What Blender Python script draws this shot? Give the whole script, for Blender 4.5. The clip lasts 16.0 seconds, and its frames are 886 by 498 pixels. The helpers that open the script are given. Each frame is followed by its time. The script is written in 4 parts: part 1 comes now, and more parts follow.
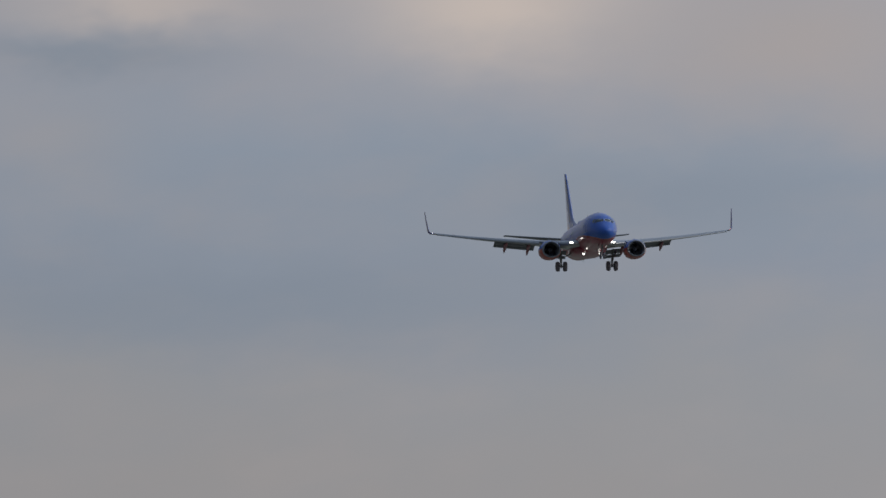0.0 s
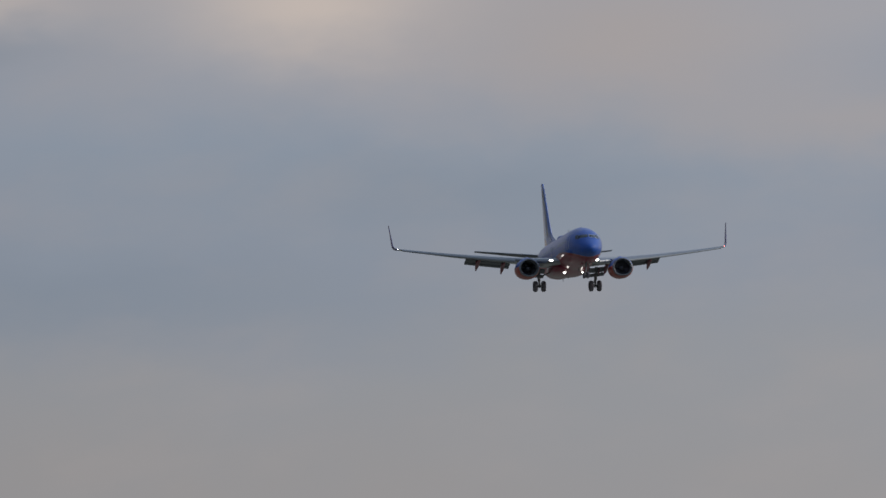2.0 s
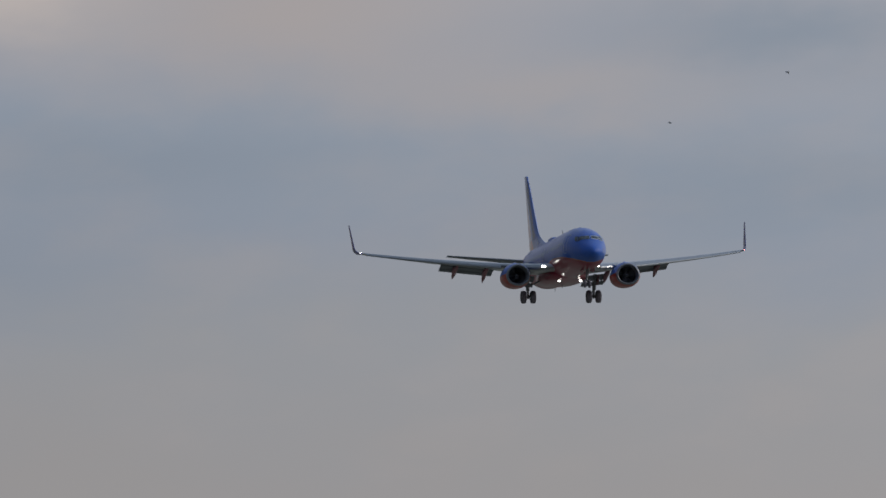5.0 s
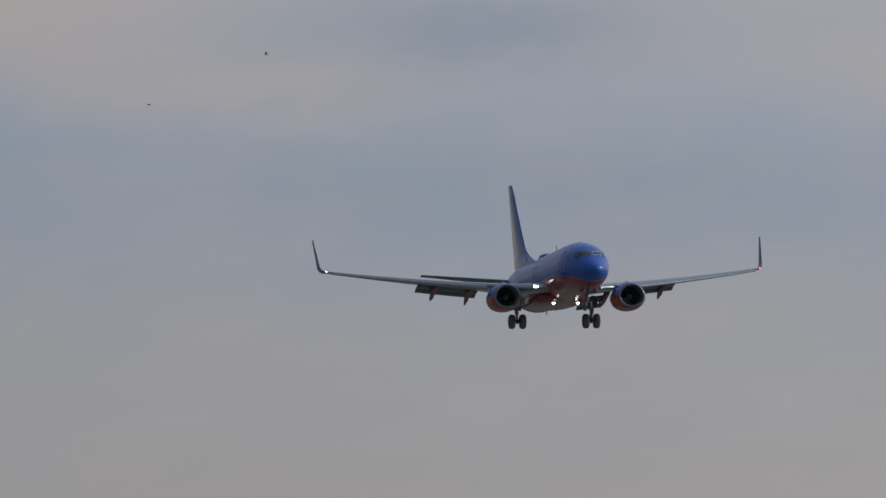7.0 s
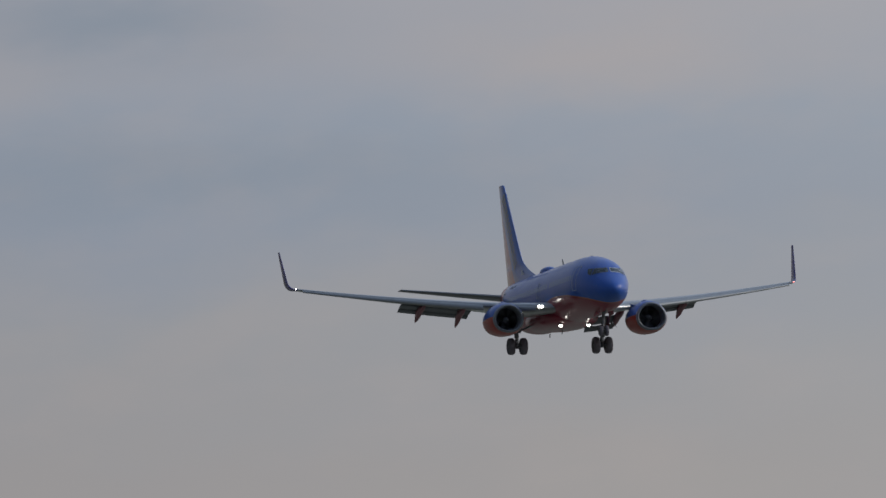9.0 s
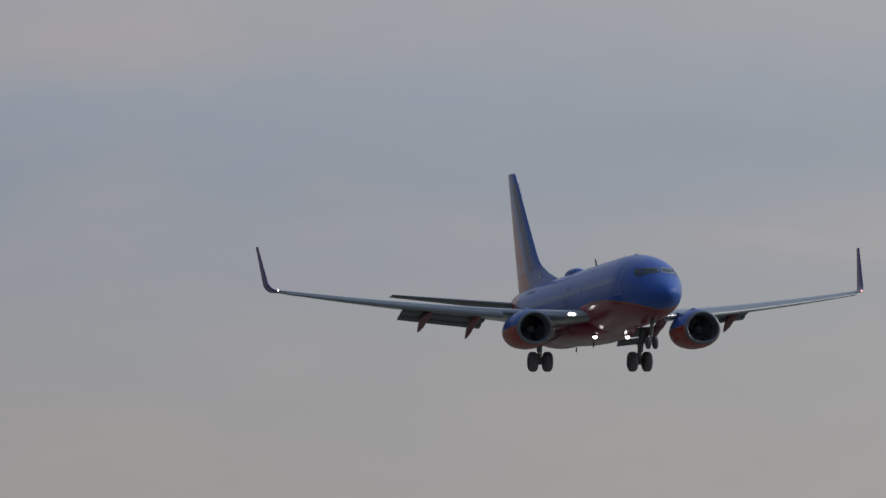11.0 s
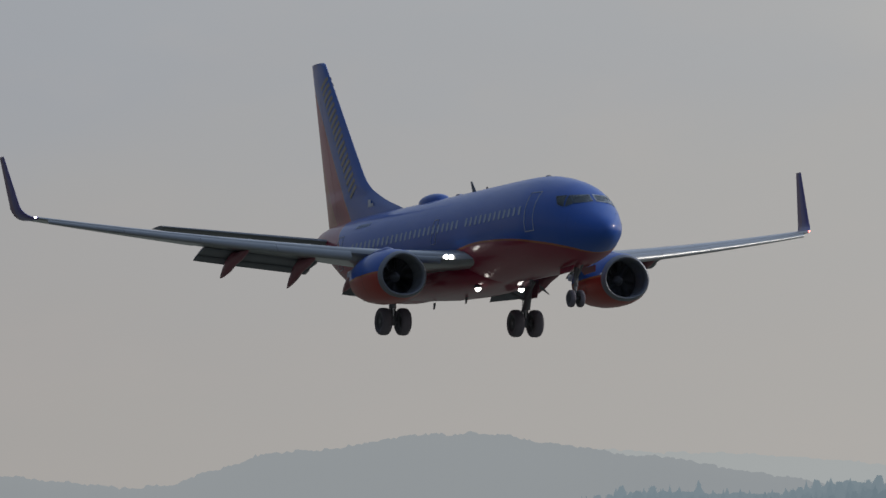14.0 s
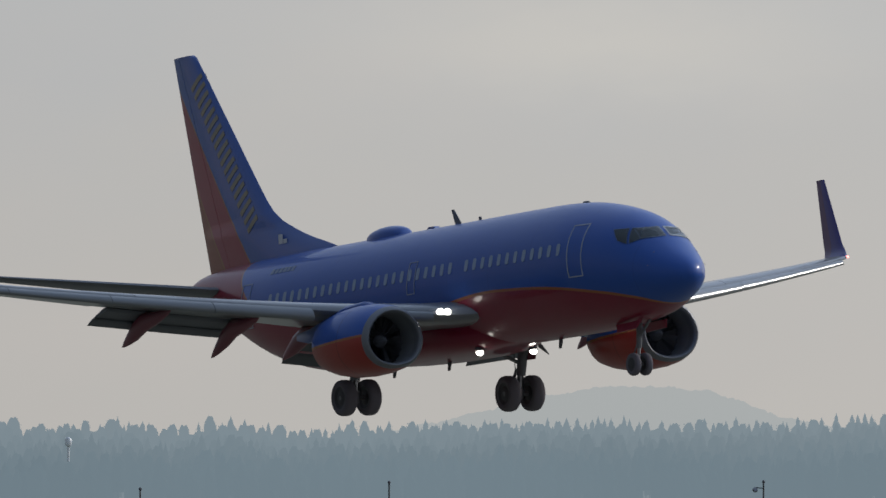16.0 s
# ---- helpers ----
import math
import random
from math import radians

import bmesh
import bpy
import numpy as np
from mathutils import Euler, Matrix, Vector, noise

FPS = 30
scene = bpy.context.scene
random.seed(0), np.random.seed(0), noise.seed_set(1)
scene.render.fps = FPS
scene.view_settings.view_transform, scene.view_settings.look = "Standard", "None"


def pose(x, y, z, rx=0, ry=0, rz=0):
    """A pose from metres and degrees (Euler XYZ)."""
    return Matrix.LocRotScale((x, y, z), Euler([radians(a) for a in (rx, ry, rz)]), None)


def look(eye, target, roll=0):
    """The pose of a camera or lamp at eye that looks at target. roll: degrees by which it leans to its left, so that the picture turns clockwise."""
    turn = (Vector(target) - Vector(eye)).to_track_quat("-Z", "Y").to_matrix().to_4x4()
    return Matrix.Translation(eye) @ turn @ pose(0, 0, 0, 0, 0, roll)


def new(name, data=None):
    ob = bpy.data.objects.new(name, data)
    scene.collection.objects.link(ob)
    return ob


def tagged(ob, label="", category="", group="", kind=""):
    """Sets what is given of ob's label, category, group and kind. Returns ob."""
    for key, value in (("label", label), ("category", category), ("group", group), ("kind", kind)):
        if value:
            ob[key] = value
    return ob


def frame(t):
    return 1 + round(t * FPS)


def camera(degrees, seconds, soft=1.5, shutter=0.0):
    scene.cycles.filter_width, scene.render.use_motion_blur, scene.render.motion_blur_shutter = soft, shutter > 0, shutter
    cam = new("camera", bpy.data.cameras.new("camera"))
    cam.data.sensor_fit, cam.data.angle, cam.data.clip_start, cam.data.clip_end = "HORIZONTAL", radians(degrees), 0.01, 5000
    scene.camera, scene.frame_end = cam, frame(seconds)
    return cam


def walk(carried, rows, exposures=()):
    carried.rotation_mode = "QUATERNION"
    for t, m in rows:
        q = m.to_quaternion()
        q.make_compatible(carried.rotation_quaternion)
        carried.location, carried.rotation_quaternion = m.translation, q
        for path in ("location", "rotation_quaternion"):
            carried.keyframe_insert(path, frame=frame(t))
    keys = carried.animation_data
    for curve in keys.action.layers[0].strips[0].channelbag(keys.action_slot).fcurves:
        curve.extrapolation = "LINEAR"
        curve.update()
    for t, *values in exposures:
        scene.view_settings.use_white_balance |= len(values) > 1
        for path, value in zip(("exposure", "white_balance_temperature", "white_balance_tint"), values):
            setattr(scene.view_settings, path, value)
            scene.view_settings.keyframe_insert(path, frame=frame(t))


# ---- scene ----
# A twin-jet airliner on final approach, filmed from the airfield with a long lens that pans along.
EYE = Vector((0.0, 0.0, 2.2))
cam = camera(3.994, 16.0, soft=1.5)
# seconds, bearing from +Y towards +X, elevation (degrees)
PAN = [(0, -4.594, 2.205), (0.5, -4.401, 2.207), (1, -4.144, 2.197), (1.5, -3.975, 2.200), (2, -3.769, 2.189), (2.5, -3.618, 2.163),
       (3, -3.452, 2.146), (3.5, -3.206, 2.146), (3.7, -3.057, 2.135), (5.8, -1.891, 2.039), (6, -1.770, 2.046), (6.5, -1.293, 2.052),
       (7, -0.947, 2.044), (7.5, -0.623, 2.045), (8, -0.189, 2.027), (8.5, 0.270, 1.987), (9, 0.767, 2.008), (11.3, 3.545, 1.868),
       (11.5, 3.919, 1.827), (12, 4.799, 1.830), (12.5, 5.797, 1.828), (13, 6.872, 1.800), (13.1, 7.142, 1.733), (13.2, 7.396, 1.606),
       (13.3, 7.660, 1.498), (13.4, 7.886, 1.420), (13.5, 8.124, 1.376), (14, 9.541, 1.370), (14.1, 9.809, 1.356), (14.2, 10.068, 1.352),
       (14.3, 10.341, 1.337), (14.4, 10.639, 1.345), (14.5, 10.913, 1.370), (14.6, 11.202, 1.365), (14.7, 11.514, 1.380), (14.8, 11.842, 1.407),
       (14.9, 12.167, 1.398), (15, 12.526, 1.402), (15.1, 12.906, 1.394), (15.2, 13.374, 1.416), (15.3, 13.858, 1.384), (15.4, 14.343, 1.359),
       (15.5, 14.780, 1.337), (15.6, 15.208, 1.330), (15.7, 15.630, 1.332), (15.8, 16.043, 1.323), (15.9, 16.441, 1.309), (16, 16.855, 1.310)]


def bearing(az, el, dist=1.0):
    a, e = radians(az), radians(el)
    return Vector((math.sin(a) * math.cos(e), math.cos(a) * math.cos(e), math.sin(e))) * dist


walk(cam, [(t, look(EYE, EYE + bearing(az, el, 100))) for t, az, el in PAN],
     exposures=[(0.0, 0.0), (6.0, 0.0), (9.0, -0.03), (11.5, -0.08), (13.0, -0.10), (14.2, -0.10), (15.0, -0.08), (15.6, -0.04), (16.0, 0.04)])


def lin(r, g, b):
    """Linear colour from 0-255 display values."""
    return tuple((c / 255 / 12.92) if c < 10.3 else ((c / 255 + 0.055) / 1.055) ** 2.4 for c in (r, g, b)) + (1.0,)


class Graph:
    """Short hand for shader nodes."""

    def __init__(self, tree):
        self.t = tree
        tree.nodes.clear()

    def put(self, sock, v):
        if isinstance(v, bpy.types.NodeSocket):
            self.t.links.new(v, sock)
        elif v is not None:
            sock.default_value = v

    def node(self, kind):
        return self.t.nodes.new(kind)

    def math(self, op, a, b=None, c=None):
        n = self.node("ShaderNodeMath")
        n.operation = op
        for i, v in enumerate((a, b, c)):
            self.put(n.inputs[i], v)
        return n.outputs[0]

    def mix(self, fac, a, b):
        n = self.node("ShaderNodeMix")
        n.data_type = "RGBA"
        self.put(n.inputs[0], fac), self.put(n.inputs[6], a), self.put(n.inputs[7], b)
        return n.outputs[2]

    def step(self, v, lo, hi):
        n = self.node("ShaderNodeMapRange")
        n.interpolation_type = "SMOOTHSTEP"
        self.put(n.inputs[0], v), self.put(n.inputs[1], lo), self.put(n.inputs[2], hi)
        return n.outputs[0]

    def xyz(self, v):
        n = self.node("ShaderNodeSeparateXYZ")
        self.put(n.inputs[0], v)
        return n.outputs

    def vec(self, x, y, z):
        n = self.node("ShaderNodeCombineXYZ")
        for i, v in enumerate((x, y, z)):
            self.put(n.inputs[i], v)
        return n.outputs[0]

    def noise(self, vec, scale, detail=3.0, rough=0.5):
        n = self.node("ShaderNodeTexNoise")
        self.put(n.inputs["Vector"], vec), self.put(n.inputs["Scale"], scale)
        self.put(n.inputs["Detail"], detail), self.put(n.inputs["Roughness"], rough)
        return n.outputs[0]

    def ramp(self, fac, stops):
        n = self.node("ShaderNodeValToRGB")
        e = n.color_ramp.elements
        while len(e) < len(stops):
            e.new(0.5)
        for el, (p, c) in zip(e, stops):
            el.position, el.color = p, c
        self.put(n.inputs[0], fac)
        return n.outputs[0]

    def curve(self, v, pts, lo, hi, out_lo, out_hi):
        """A smooth function of v through pts, v within lo..hi and the result within out_lo..out_hi."""
        n = self.node("ShaderNodeFloatCurve")
        c = n.mapping.curves[0]
        norm = [((x - lo) / (hi - lo), (y - out_lo) / (out_hi - out_lo)) for x, y in pts]
        while len(c.points) < len(norm):
            c.points.new(0.5, 0.5)
        for p, xy in zip(c.points, norm):
            p.location = xy
        n.mapping.update()
        self.put(n.inputs["Value"], self.math("DIVIDE", self.math("SUBTRACT", v, lo), hi - lo))
        return self.math("ADD", self.math("MULTIPLY", n.outputs[0], out_hi - out_lo), out_lo)


# ---- sky and sun ----
SUN_BEARING, SUN_HEIGHT = 78.0, 24.0
world = bpy.data.worlds.new("overcast_sky")
scene.world = world
world.use_nodes = True
g = Graph(world.node_tree)
sky_tex = g.node("ShaderNodeTexSky")
sky_tex.sky_type, sky_tex.sun_disc = "NISHITA", False
sky_tex.sun_elevation, sky_tex.sun_rotation = radians(SUN_HEIGHT), radians(SUN_BEARING)
dx, dy, dz = g.xyz(g.node("ShaderNodeTexCoord").outputs["Generated"])
az = g.math("MULTIPLY", g.math("ARCTAN2", dx, dy), 57.2958)
el = g.math("MULTIPLY", g.math("ARCSINE", dz), 57.2958)
# long soft cloud streaks, a little tilted, seen near the horizon
flow = g.vec(g.math("MULTIPLY", az, 0.75), g.math("ADD", g.math("MULTIPLY", el, 1.55), g.math("MULTIPLY", az, -0.10)), 2.7)
streak = g.math("SUBTRACT", g.noise(flow, 1.0, 3.5, 0.5), 0.5)
fine = g.math("SUBTRACT", g.noise(flow, 2.7, 3.0, 0.55), 0.5)
warp = g.math("ADD", el, g.math("ADD", g.math("MULTIPLY", streak, 0.75), g.math("MULTIPLY", fine, 0.16)))
band = g.ramp(g.math("DIVIDE", warp, 6.0), [
    (0.0, lin(157, 153, 150)), (0.17, lin(151, 149, 151)), (0.27, lin(147, 149, 155)), (0.36, lin(138, 146, 160)),
    (0.43, lin(139, 149, 164)), (0.49, lin(149, 153, 164)), (0.56, lin(157, 157, 164)), (0.72, lin(150, 154, 164)),
    (1.0, lin(160, 162, 168))])


def puff(col, tint, a, e, ra, re, amount):
    """One soft cloud at a bearing and elevation."""
    u = g.math("DIVIDE", g.math("SUBTRACT", az, a), ra)
    v = g.math("DIVIDE", g.math("ADD", g.math("SUBTRACT", el, e), g.math("MULTIPLY", fine, 0.28)), re)
    r = g.math("ADD", g.math("MULTIPLY", u, u), g.math("MULTIPLY", v, v))
    return g.mix(g.math("MULTIPLY", g.math("EXPONENT", g.math("MULTIPLY", r, -1.0)), amount), col, tint)


peach, slate, rose, pale = lin(199, 186, 178), lin(128, 139, 154), lin(166, 158, 157), lin(190, 186, 180)
sky_col = band
for a, e, ra, re, amount, tint in [
        (-4.36, 3.33, 0.60, 0.30, 0.9, peach), (-5.95, 3.32, 0.45, 0.12, 0.6, peach), (-3.0, 3.12, 0.7, 0.30, 0.8, rose),
        (-6.2, 3.08, 0.6, 0.11, 0.8, slate), (-0.75, 3.02, 0.75, 0.17, 0.8, slate), (-1.9, 2.78, 0.8, 0.2, 0.6, rose),
        (-6.4, 2.7, 0.4, 0.2, 0.4, rose), (-5.6, 1.95, 1.6, 0.22, 0.6, slate), (-3.6, 2.45, 1.2, 0.2, 0.5, slate),
        (-0.4, 2.35, 1.4, 0.2, 0.6, slate), (1.4, 2.85, 0.8, 0.2, 0.5, rose), (4.6, 2.4, 1.2, 0.16, 0.5, slate),
        (4.8, 1.95, 0.9, 0.12, 0.5, rose), (17.5, 2.25, 1.2, 0.28, 0.8, pale), (12.2, 2.45, 0.8, 0.2, 0.5, pale),
        (15.4, 0.9, 0.9, 0.2, 0.5, rose)]:
    sky_col = puff(sky_col, tint, a, e, ra, re, amount)
# brighter and greyer towards the hidden sun
mottle = g.noise(flow, 1.7, 4.0, 0.55)
sky_col = g.mix(g.math("MULTIPLY", g.step(mottle, 0.40, 0.80), 0.18), sky_col, lin(170, 160, 158))
near_sun = g.step(az, -2.0, 15.0)
sky_col = g.mix(g.math("MULTIPLY", near_sun, 0.72), sky_col, lin(167, 165, 161))
to_sun = bearing(SUN_BEARING, SUN_HEIGHT)
facing = g.math("ADD", g.math("ADD", g.math("MULTIPLY", dx, to_sun.x), g.math("MULTIPLY", dy, to_sun.y)), g.math("MULTIPLY", dz, to_sun.z))
gain = g.math("MAXIMUM", 0.52, g.math("ADD", 1.0, g.math("MULTIPLY", g.math("SUBTRACT", facing, 0.16), 1.12)))
# well above the view: plain overcast
high = g.ramp(g.math("DIVIDE", el, 90.0), [(0.0, lin(156, 160, 168)), (0.25, lin(148, 163, 186)), (1.0, lin(130, 150, 180))])
sky_col = g.mix(g.step(el, 5.0, 12.0), sky_col, high)
cover = g.node("ShaderNodeBackground")
g.put(cover.inputs[0], sky_col), g.put(cover.inputs[1], gain)
clear = g.node("ShaderNodeBackground")
g.put(clear.inputs[0], sky_tex.outputs[0]), g.put(clear.inputs[1], 0.08)
both = g.node("ShaderNodeMixShader")
g.put(both.inputs[0], 0.04)
g.put(both.inputs[1], cover.outputs[0]), g.put(both.inputs[2], clear.outputs[0])
g.put(g.node("ShaderNodeOutputWorld").inputs[0], both.outputs[0])

sun_data = bpy.data.lights.new("sun", "SUN")
sun_data.energy, sun_data.angle, sun_data.color = 1.5, radians(10), (1.0, 0.93, 0.84)
sun = new("sun", sun_data)
sun.matrix_world = look(bearing(SUN_BEARING, SUN_HEIGHT, 100), (0, 0, 0))


# ---- materials ----
def material(name):
    m = bpy.data.materials.new(name)
    m.use_nodes = True
    return m, Graph(m.node_tree)


def finish(g, col, rough, metal=0.0, coat=0.0, bump=None, depth=0.0, emit=None, power=0.0, rough_coat=0.08, gloss=0.5):
    b = g.node("ShaderNodeBsdfPrincipled")
    g.put(b.inputs["Base Color"], col), g.put(b.inputs["Roughness"], rough), g.put(b.inputs["Metallic"], metal)
    g.put(b.inputs["Specular IOR Level"], gloss)
    g.put(b.inputs["Coat Weight"], coat), g.put(b.inputs["Coat Roughness"], rough_coat)
    if emit:
        g.put(b.inputs["Emission Color"], emit), g.put(b.inputs["Emission Strength"], power)
    if bump is not None:
        n = g.node("ShaderNodeBump")
        g.put(n.inputs["Height"], bump), g.put(n.inputs["Distance"], depth), g.put(n.inputs["Strength"], 0.5)
        g.put(b.inputs["Normal"], n.outputs[0])
    g.put(g.node("ShaderNodeOutputMaterial").inputs[0], b.outputs[0])
    return b


def weathered(g, col, amount=0.12):
    """Grime at two scales, streaked along the airflow. Returns colour and a noise for the gloss."""
    o = g.node("ShaderNodeTexCoord").outputs["Object"]
    x, y, z = g.xyz(o)
    big = g.noise(g.vec(g.math("MULTIPLY", x, 0.25), y, z), 1.3, 4.0, 0.6)
    small = g.noise(g.vec(g.math("MULTIPLY", x, 0.6), y, z), 9.0, 3.0, 0.6)
    dirt = g.math("MULTIPLY", g.math("ADD", g.math("MULTIPLY", big, 0.7), g.math("MULTIPLY", small, 0.3)), amount * 2)
    return g.mix(dirt, col, (0.06, 0.055, 0.05, 1)), big


def plain(name, rgb, rough, metal=0.0, coat=0.0, dirt=0.12, rough_coat=0.08):
    m, g = material(name)
    col, n = weathered(g, (*rgb, 1), dirt)
    finish(g, col, g.math("ADD", rough, g.math("MULTIPLY", n, 0.12)), metal, coat, rough_coat=rough_coat)
    return m


BLUE, RED, GOLD, ORANGE = (0.021, 0.086, 0.36, 1), (0.22, 0.011, 0.034, 1), (0.32, 0.11, 0.035, 1), (0.30, 0.06, 0.03, 1)
# lower edge of the blue along the body: metres aft of the nose, height
EDGE = [(0, -2.9), (1.2, -2.2), (1.7, -1.68), (2.13, -1.38), (2.93, -1.14), (4.34, -0.89), (6.1, -0.66), (8.7, -0.49), (10.5, -0.46),
        (12.3, -0.58), (15, -0.85), (20, -0.75), (23, -0.3), (25, 0.2), (25.88, 0.7), (26.87, 1.5), (27.6, 2.4), (28.5, 5.0), (34, 8.0)]


def body_paint():
    m, g = material("body_paint")
    x, y, z = g.xyz(g.node("ShaderNodeTexCoord").outputs["Object"])
    s = g.math("SUBTRACT", 16.0, x)
    edge = g.curve(s, EDGE, 0.0, 34.0, -3.0, 9.0)
    d = g.math("SUBTRACT", z, edge)
    col = g.mix(g.step(d, -0.008, 0.008), RED, BLUE)
    line = g.math("SUBTRACT", 1.0, g.step(g.math("ABSOLUTE", d), 0.035, 0.05))
    col = g.mix(line, col, GOLD)
    # skin joints round the body and along it
    ring = g.math("PINGPONG", g.math("ADD", s, 0.3), 1.27)
    joint = g.math("SUBTRACT", 1.0, g.step(ring, 0.0, 0.018))
    col = g.mix(g.math("MULTIPLY", joint, 0.25), col, (0.01, 0.012, 0.03, 1))
    col, n = weathered(g, col, 0.045)
    finish(g, col, g.math("ADD", 0.36, g.math("MULTIPLY", n, 0.16)), 0.0, 0.46, rough_coat=0.07, gloss=0.15)
    return m


def tail_paint():
    m, g = material("tail_paint")
    x, y, z = g.xyz(g.node("ShaderNodeTexCoord").outputs["Object"])
    s = g.math("SUBTRACT", 16.0, x)
    d1 = g.math("SUBTRACT", s, g.math("ADD", 27.85, g.math("MULTIPLY", g.math("SUBTRACT", z, 1.84), 0.765)))
    d2 = g.math("SUBTRACT", s, g.math("ADD", 29.96, g.math("MULTIPLY", g.math("SUBTRACT", z, 2.1), 0.64)))
    col = g.mix(g.step(d1, -0.01, 0.01), BLUE, (0.32, 0.018, 0.050, 1))
    col = g.mix(g.step(d2, -0.01, 0.01), col, ORANGE)
    for d in (d1, d2):
        col = g.mix(g.math("SUBTRACT", 1.0, g.step(g.math("ABSOLUTE", d), 0.03, 0.045)), col, GOLD)
    col, n = weathered(g, col, 0.045)
    finish(g, col, g.math("ADD", 0.38, g.math("MULTIPLY", n, 0.16)), 0.0, 1.0, rough_coat=0.06, gloss=0.5)
    return m


def cowl_paint():
    m, g = material("cowl_paint")
    x, y, z = g.xyz(g.node("ShaderNodeTexCoord").outputs["Object"])
    s = g.math("SUBTRACT", 16.0, x)
    d = g.math("SUBTRACT", z, g.math("SUBTRACT", -1.62, g.math("MULTIPLY", g.math("SUBTRACT", s, 10.5), 0.05)))
    col = g.mix(g.step(d, -0.01, 0.01), (0.33, 0.035, 0.025, 1), BLUE)
    col = g.mix(g.math("SUBTRACT", 1.0, g.step(g.math("ABSOLUTE", d), 0.03, 0.045)), col, GOLD)
    ring = g.math("SUBTRACT", 1.0, g.step(g.math("ABSOLUTE", g.math("SUBTRACT", s, 12.0)), 0.012, 0.022))
    col = g.mix(g.math("MULTIPLY", ring, 0.5), col, (0.01, 0.01, 0.015, 1))
    col, n = weathered(g, col, 0.06)
    finish(g, col, g.math("ADD", 0.36, g.math("MULTIPLY", n, 0.16)), 0.0, 0.38, rough_coat=0.05, gloss=0.15)
    return m


def winglet_paint():
    m, g = material("winglet_paint")
    x, y, z = g.xyz(g.node("ShaderNodeTexCoord").outputs["Object"])
    s = g.math("SUBTRACT", 16.0, x)
    d = g.math("SUBTRACT", s, g.math("ADD", 21.35, g.math("MULTIPLY", g.math("SUBTRACT", z, 1.3), 0.40)))
    col = g.mix(g.step(d, -0.02, 0.02), (0.065, 0.050, 0.21, 1), (0.125, 0.055, 0.13, 1))
    col, n = weathered(g, col, 0.045)
    finish(g, col, g.math("ADD", 0.32, g.math("MULTIPLY", n, 0.15)), 0.0, 0.3)
    return m


def glowing(name, rgb, power):
    m, g = material(name)
    finish(g, (0.8, 0.8, 0.8, 1), 0.3, emit=(*rgb, 1), power=power)
    return m


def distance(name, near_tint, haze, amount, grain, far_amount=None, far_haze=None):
    """Land several kilometres off: dull foliage mixed with a glow that paints the haze in."""
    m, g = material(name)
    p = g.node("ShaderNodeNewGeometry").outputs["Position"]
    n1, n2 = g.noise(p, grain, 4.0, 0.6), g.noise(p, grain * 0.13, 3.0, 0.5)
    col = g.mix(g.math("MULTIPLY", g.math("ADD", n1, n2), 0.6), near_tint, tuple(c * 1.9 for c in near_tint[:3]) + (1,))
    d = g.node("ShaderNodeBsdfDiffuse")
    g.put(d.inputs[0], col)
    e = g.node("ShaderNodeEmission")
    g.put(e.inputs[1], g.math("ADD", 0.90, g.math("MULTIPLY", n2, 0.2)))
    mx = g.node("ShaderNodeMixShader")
    # more of the painted haze glow with distance
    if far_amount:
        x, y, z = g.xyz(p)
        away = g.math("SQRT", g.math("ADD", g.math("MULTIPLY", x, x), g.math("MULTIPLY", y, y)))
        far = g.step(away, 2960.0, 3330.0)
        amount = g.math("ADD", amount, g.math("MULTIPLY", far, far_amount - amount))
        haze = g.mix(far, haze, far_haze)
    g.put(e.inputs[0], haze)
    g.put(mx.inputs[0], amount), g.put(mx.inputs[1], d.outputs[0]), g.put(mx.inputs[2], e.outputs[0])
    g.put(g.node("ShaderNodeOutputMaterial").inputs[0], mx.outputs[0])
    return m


M_BODY, M_TAIL, M_COWL, M_WINGLET = body_paint(), tail_paint(), cowl_paint(), winglet_paint()
M_WING = plain("wing_grey_paint", (0.18, 0.19, 0.20), 0.35, 0.0, 0.7, 0.12, 0.14)
M_FLAP = plain("flap_grey_paint", (0.12, 0.13, 0.15), 0.45)
M_SLAT = plain("slat_bare_aluminium", (0.20, 0.21, 0.215), 0.32, 0.25, 0.8, 0.08, 0.16)
M_LIP = plain("inlet_aluminium", (0.17, 0.18, 0.20), 0.40, 0.35, 0.0, 0.08)
M_MAROON = plain("fairing_maroon_paint", (0.20, 0.030, 0.055), 0.38, 0.0, 0.2)
M_BLUE = plain("blue_paint", BLUE[:3], 0.32, 0.0, 0.3)
M_GOLD = plain("gold_paint", (0.22, 0.19, 0.12), 0.45, 0.0, 1.0, 0.12, 0.05)
M_WHITE = plain("white_paint", (0.65, 0.65, 0.66), 0.4)
M_LINE = plain("pale_outline_paint", (0.34, 0.38, 0.46), 0.45)
M_TYRE = plain("tyre_rubber", (0.14, 0.125, 0.145), 0.8)
M_RIM = plain("wheel_grey_metal", (0.06, 0.06, 0.065), 0.5, 0.4)
M_STRUT = plain("gear_grey_metal", (0.16, 0.16, 0.17), 0.45, 0.3)
M_CHROME = plain("oleo_chrome", (0.35, 0.35, 0.37), 0.22, 1.0, 0.0, 0.25)
M_DARK = plain("dark_metal", (0.10, 0.10, 0.115), 0.5, 0.2)
M_DUCT = plain("inlet_duct_grey", (0.19, 0.20, 0.22), 0.6)
M_FAN = plain("fan_grey_metal", (0.11, 0.115, 0.13), 0.7)
M_HOT = plain("nozzle_titanium", (0.22, 0.19, 0.17), 0.38, 0.9)
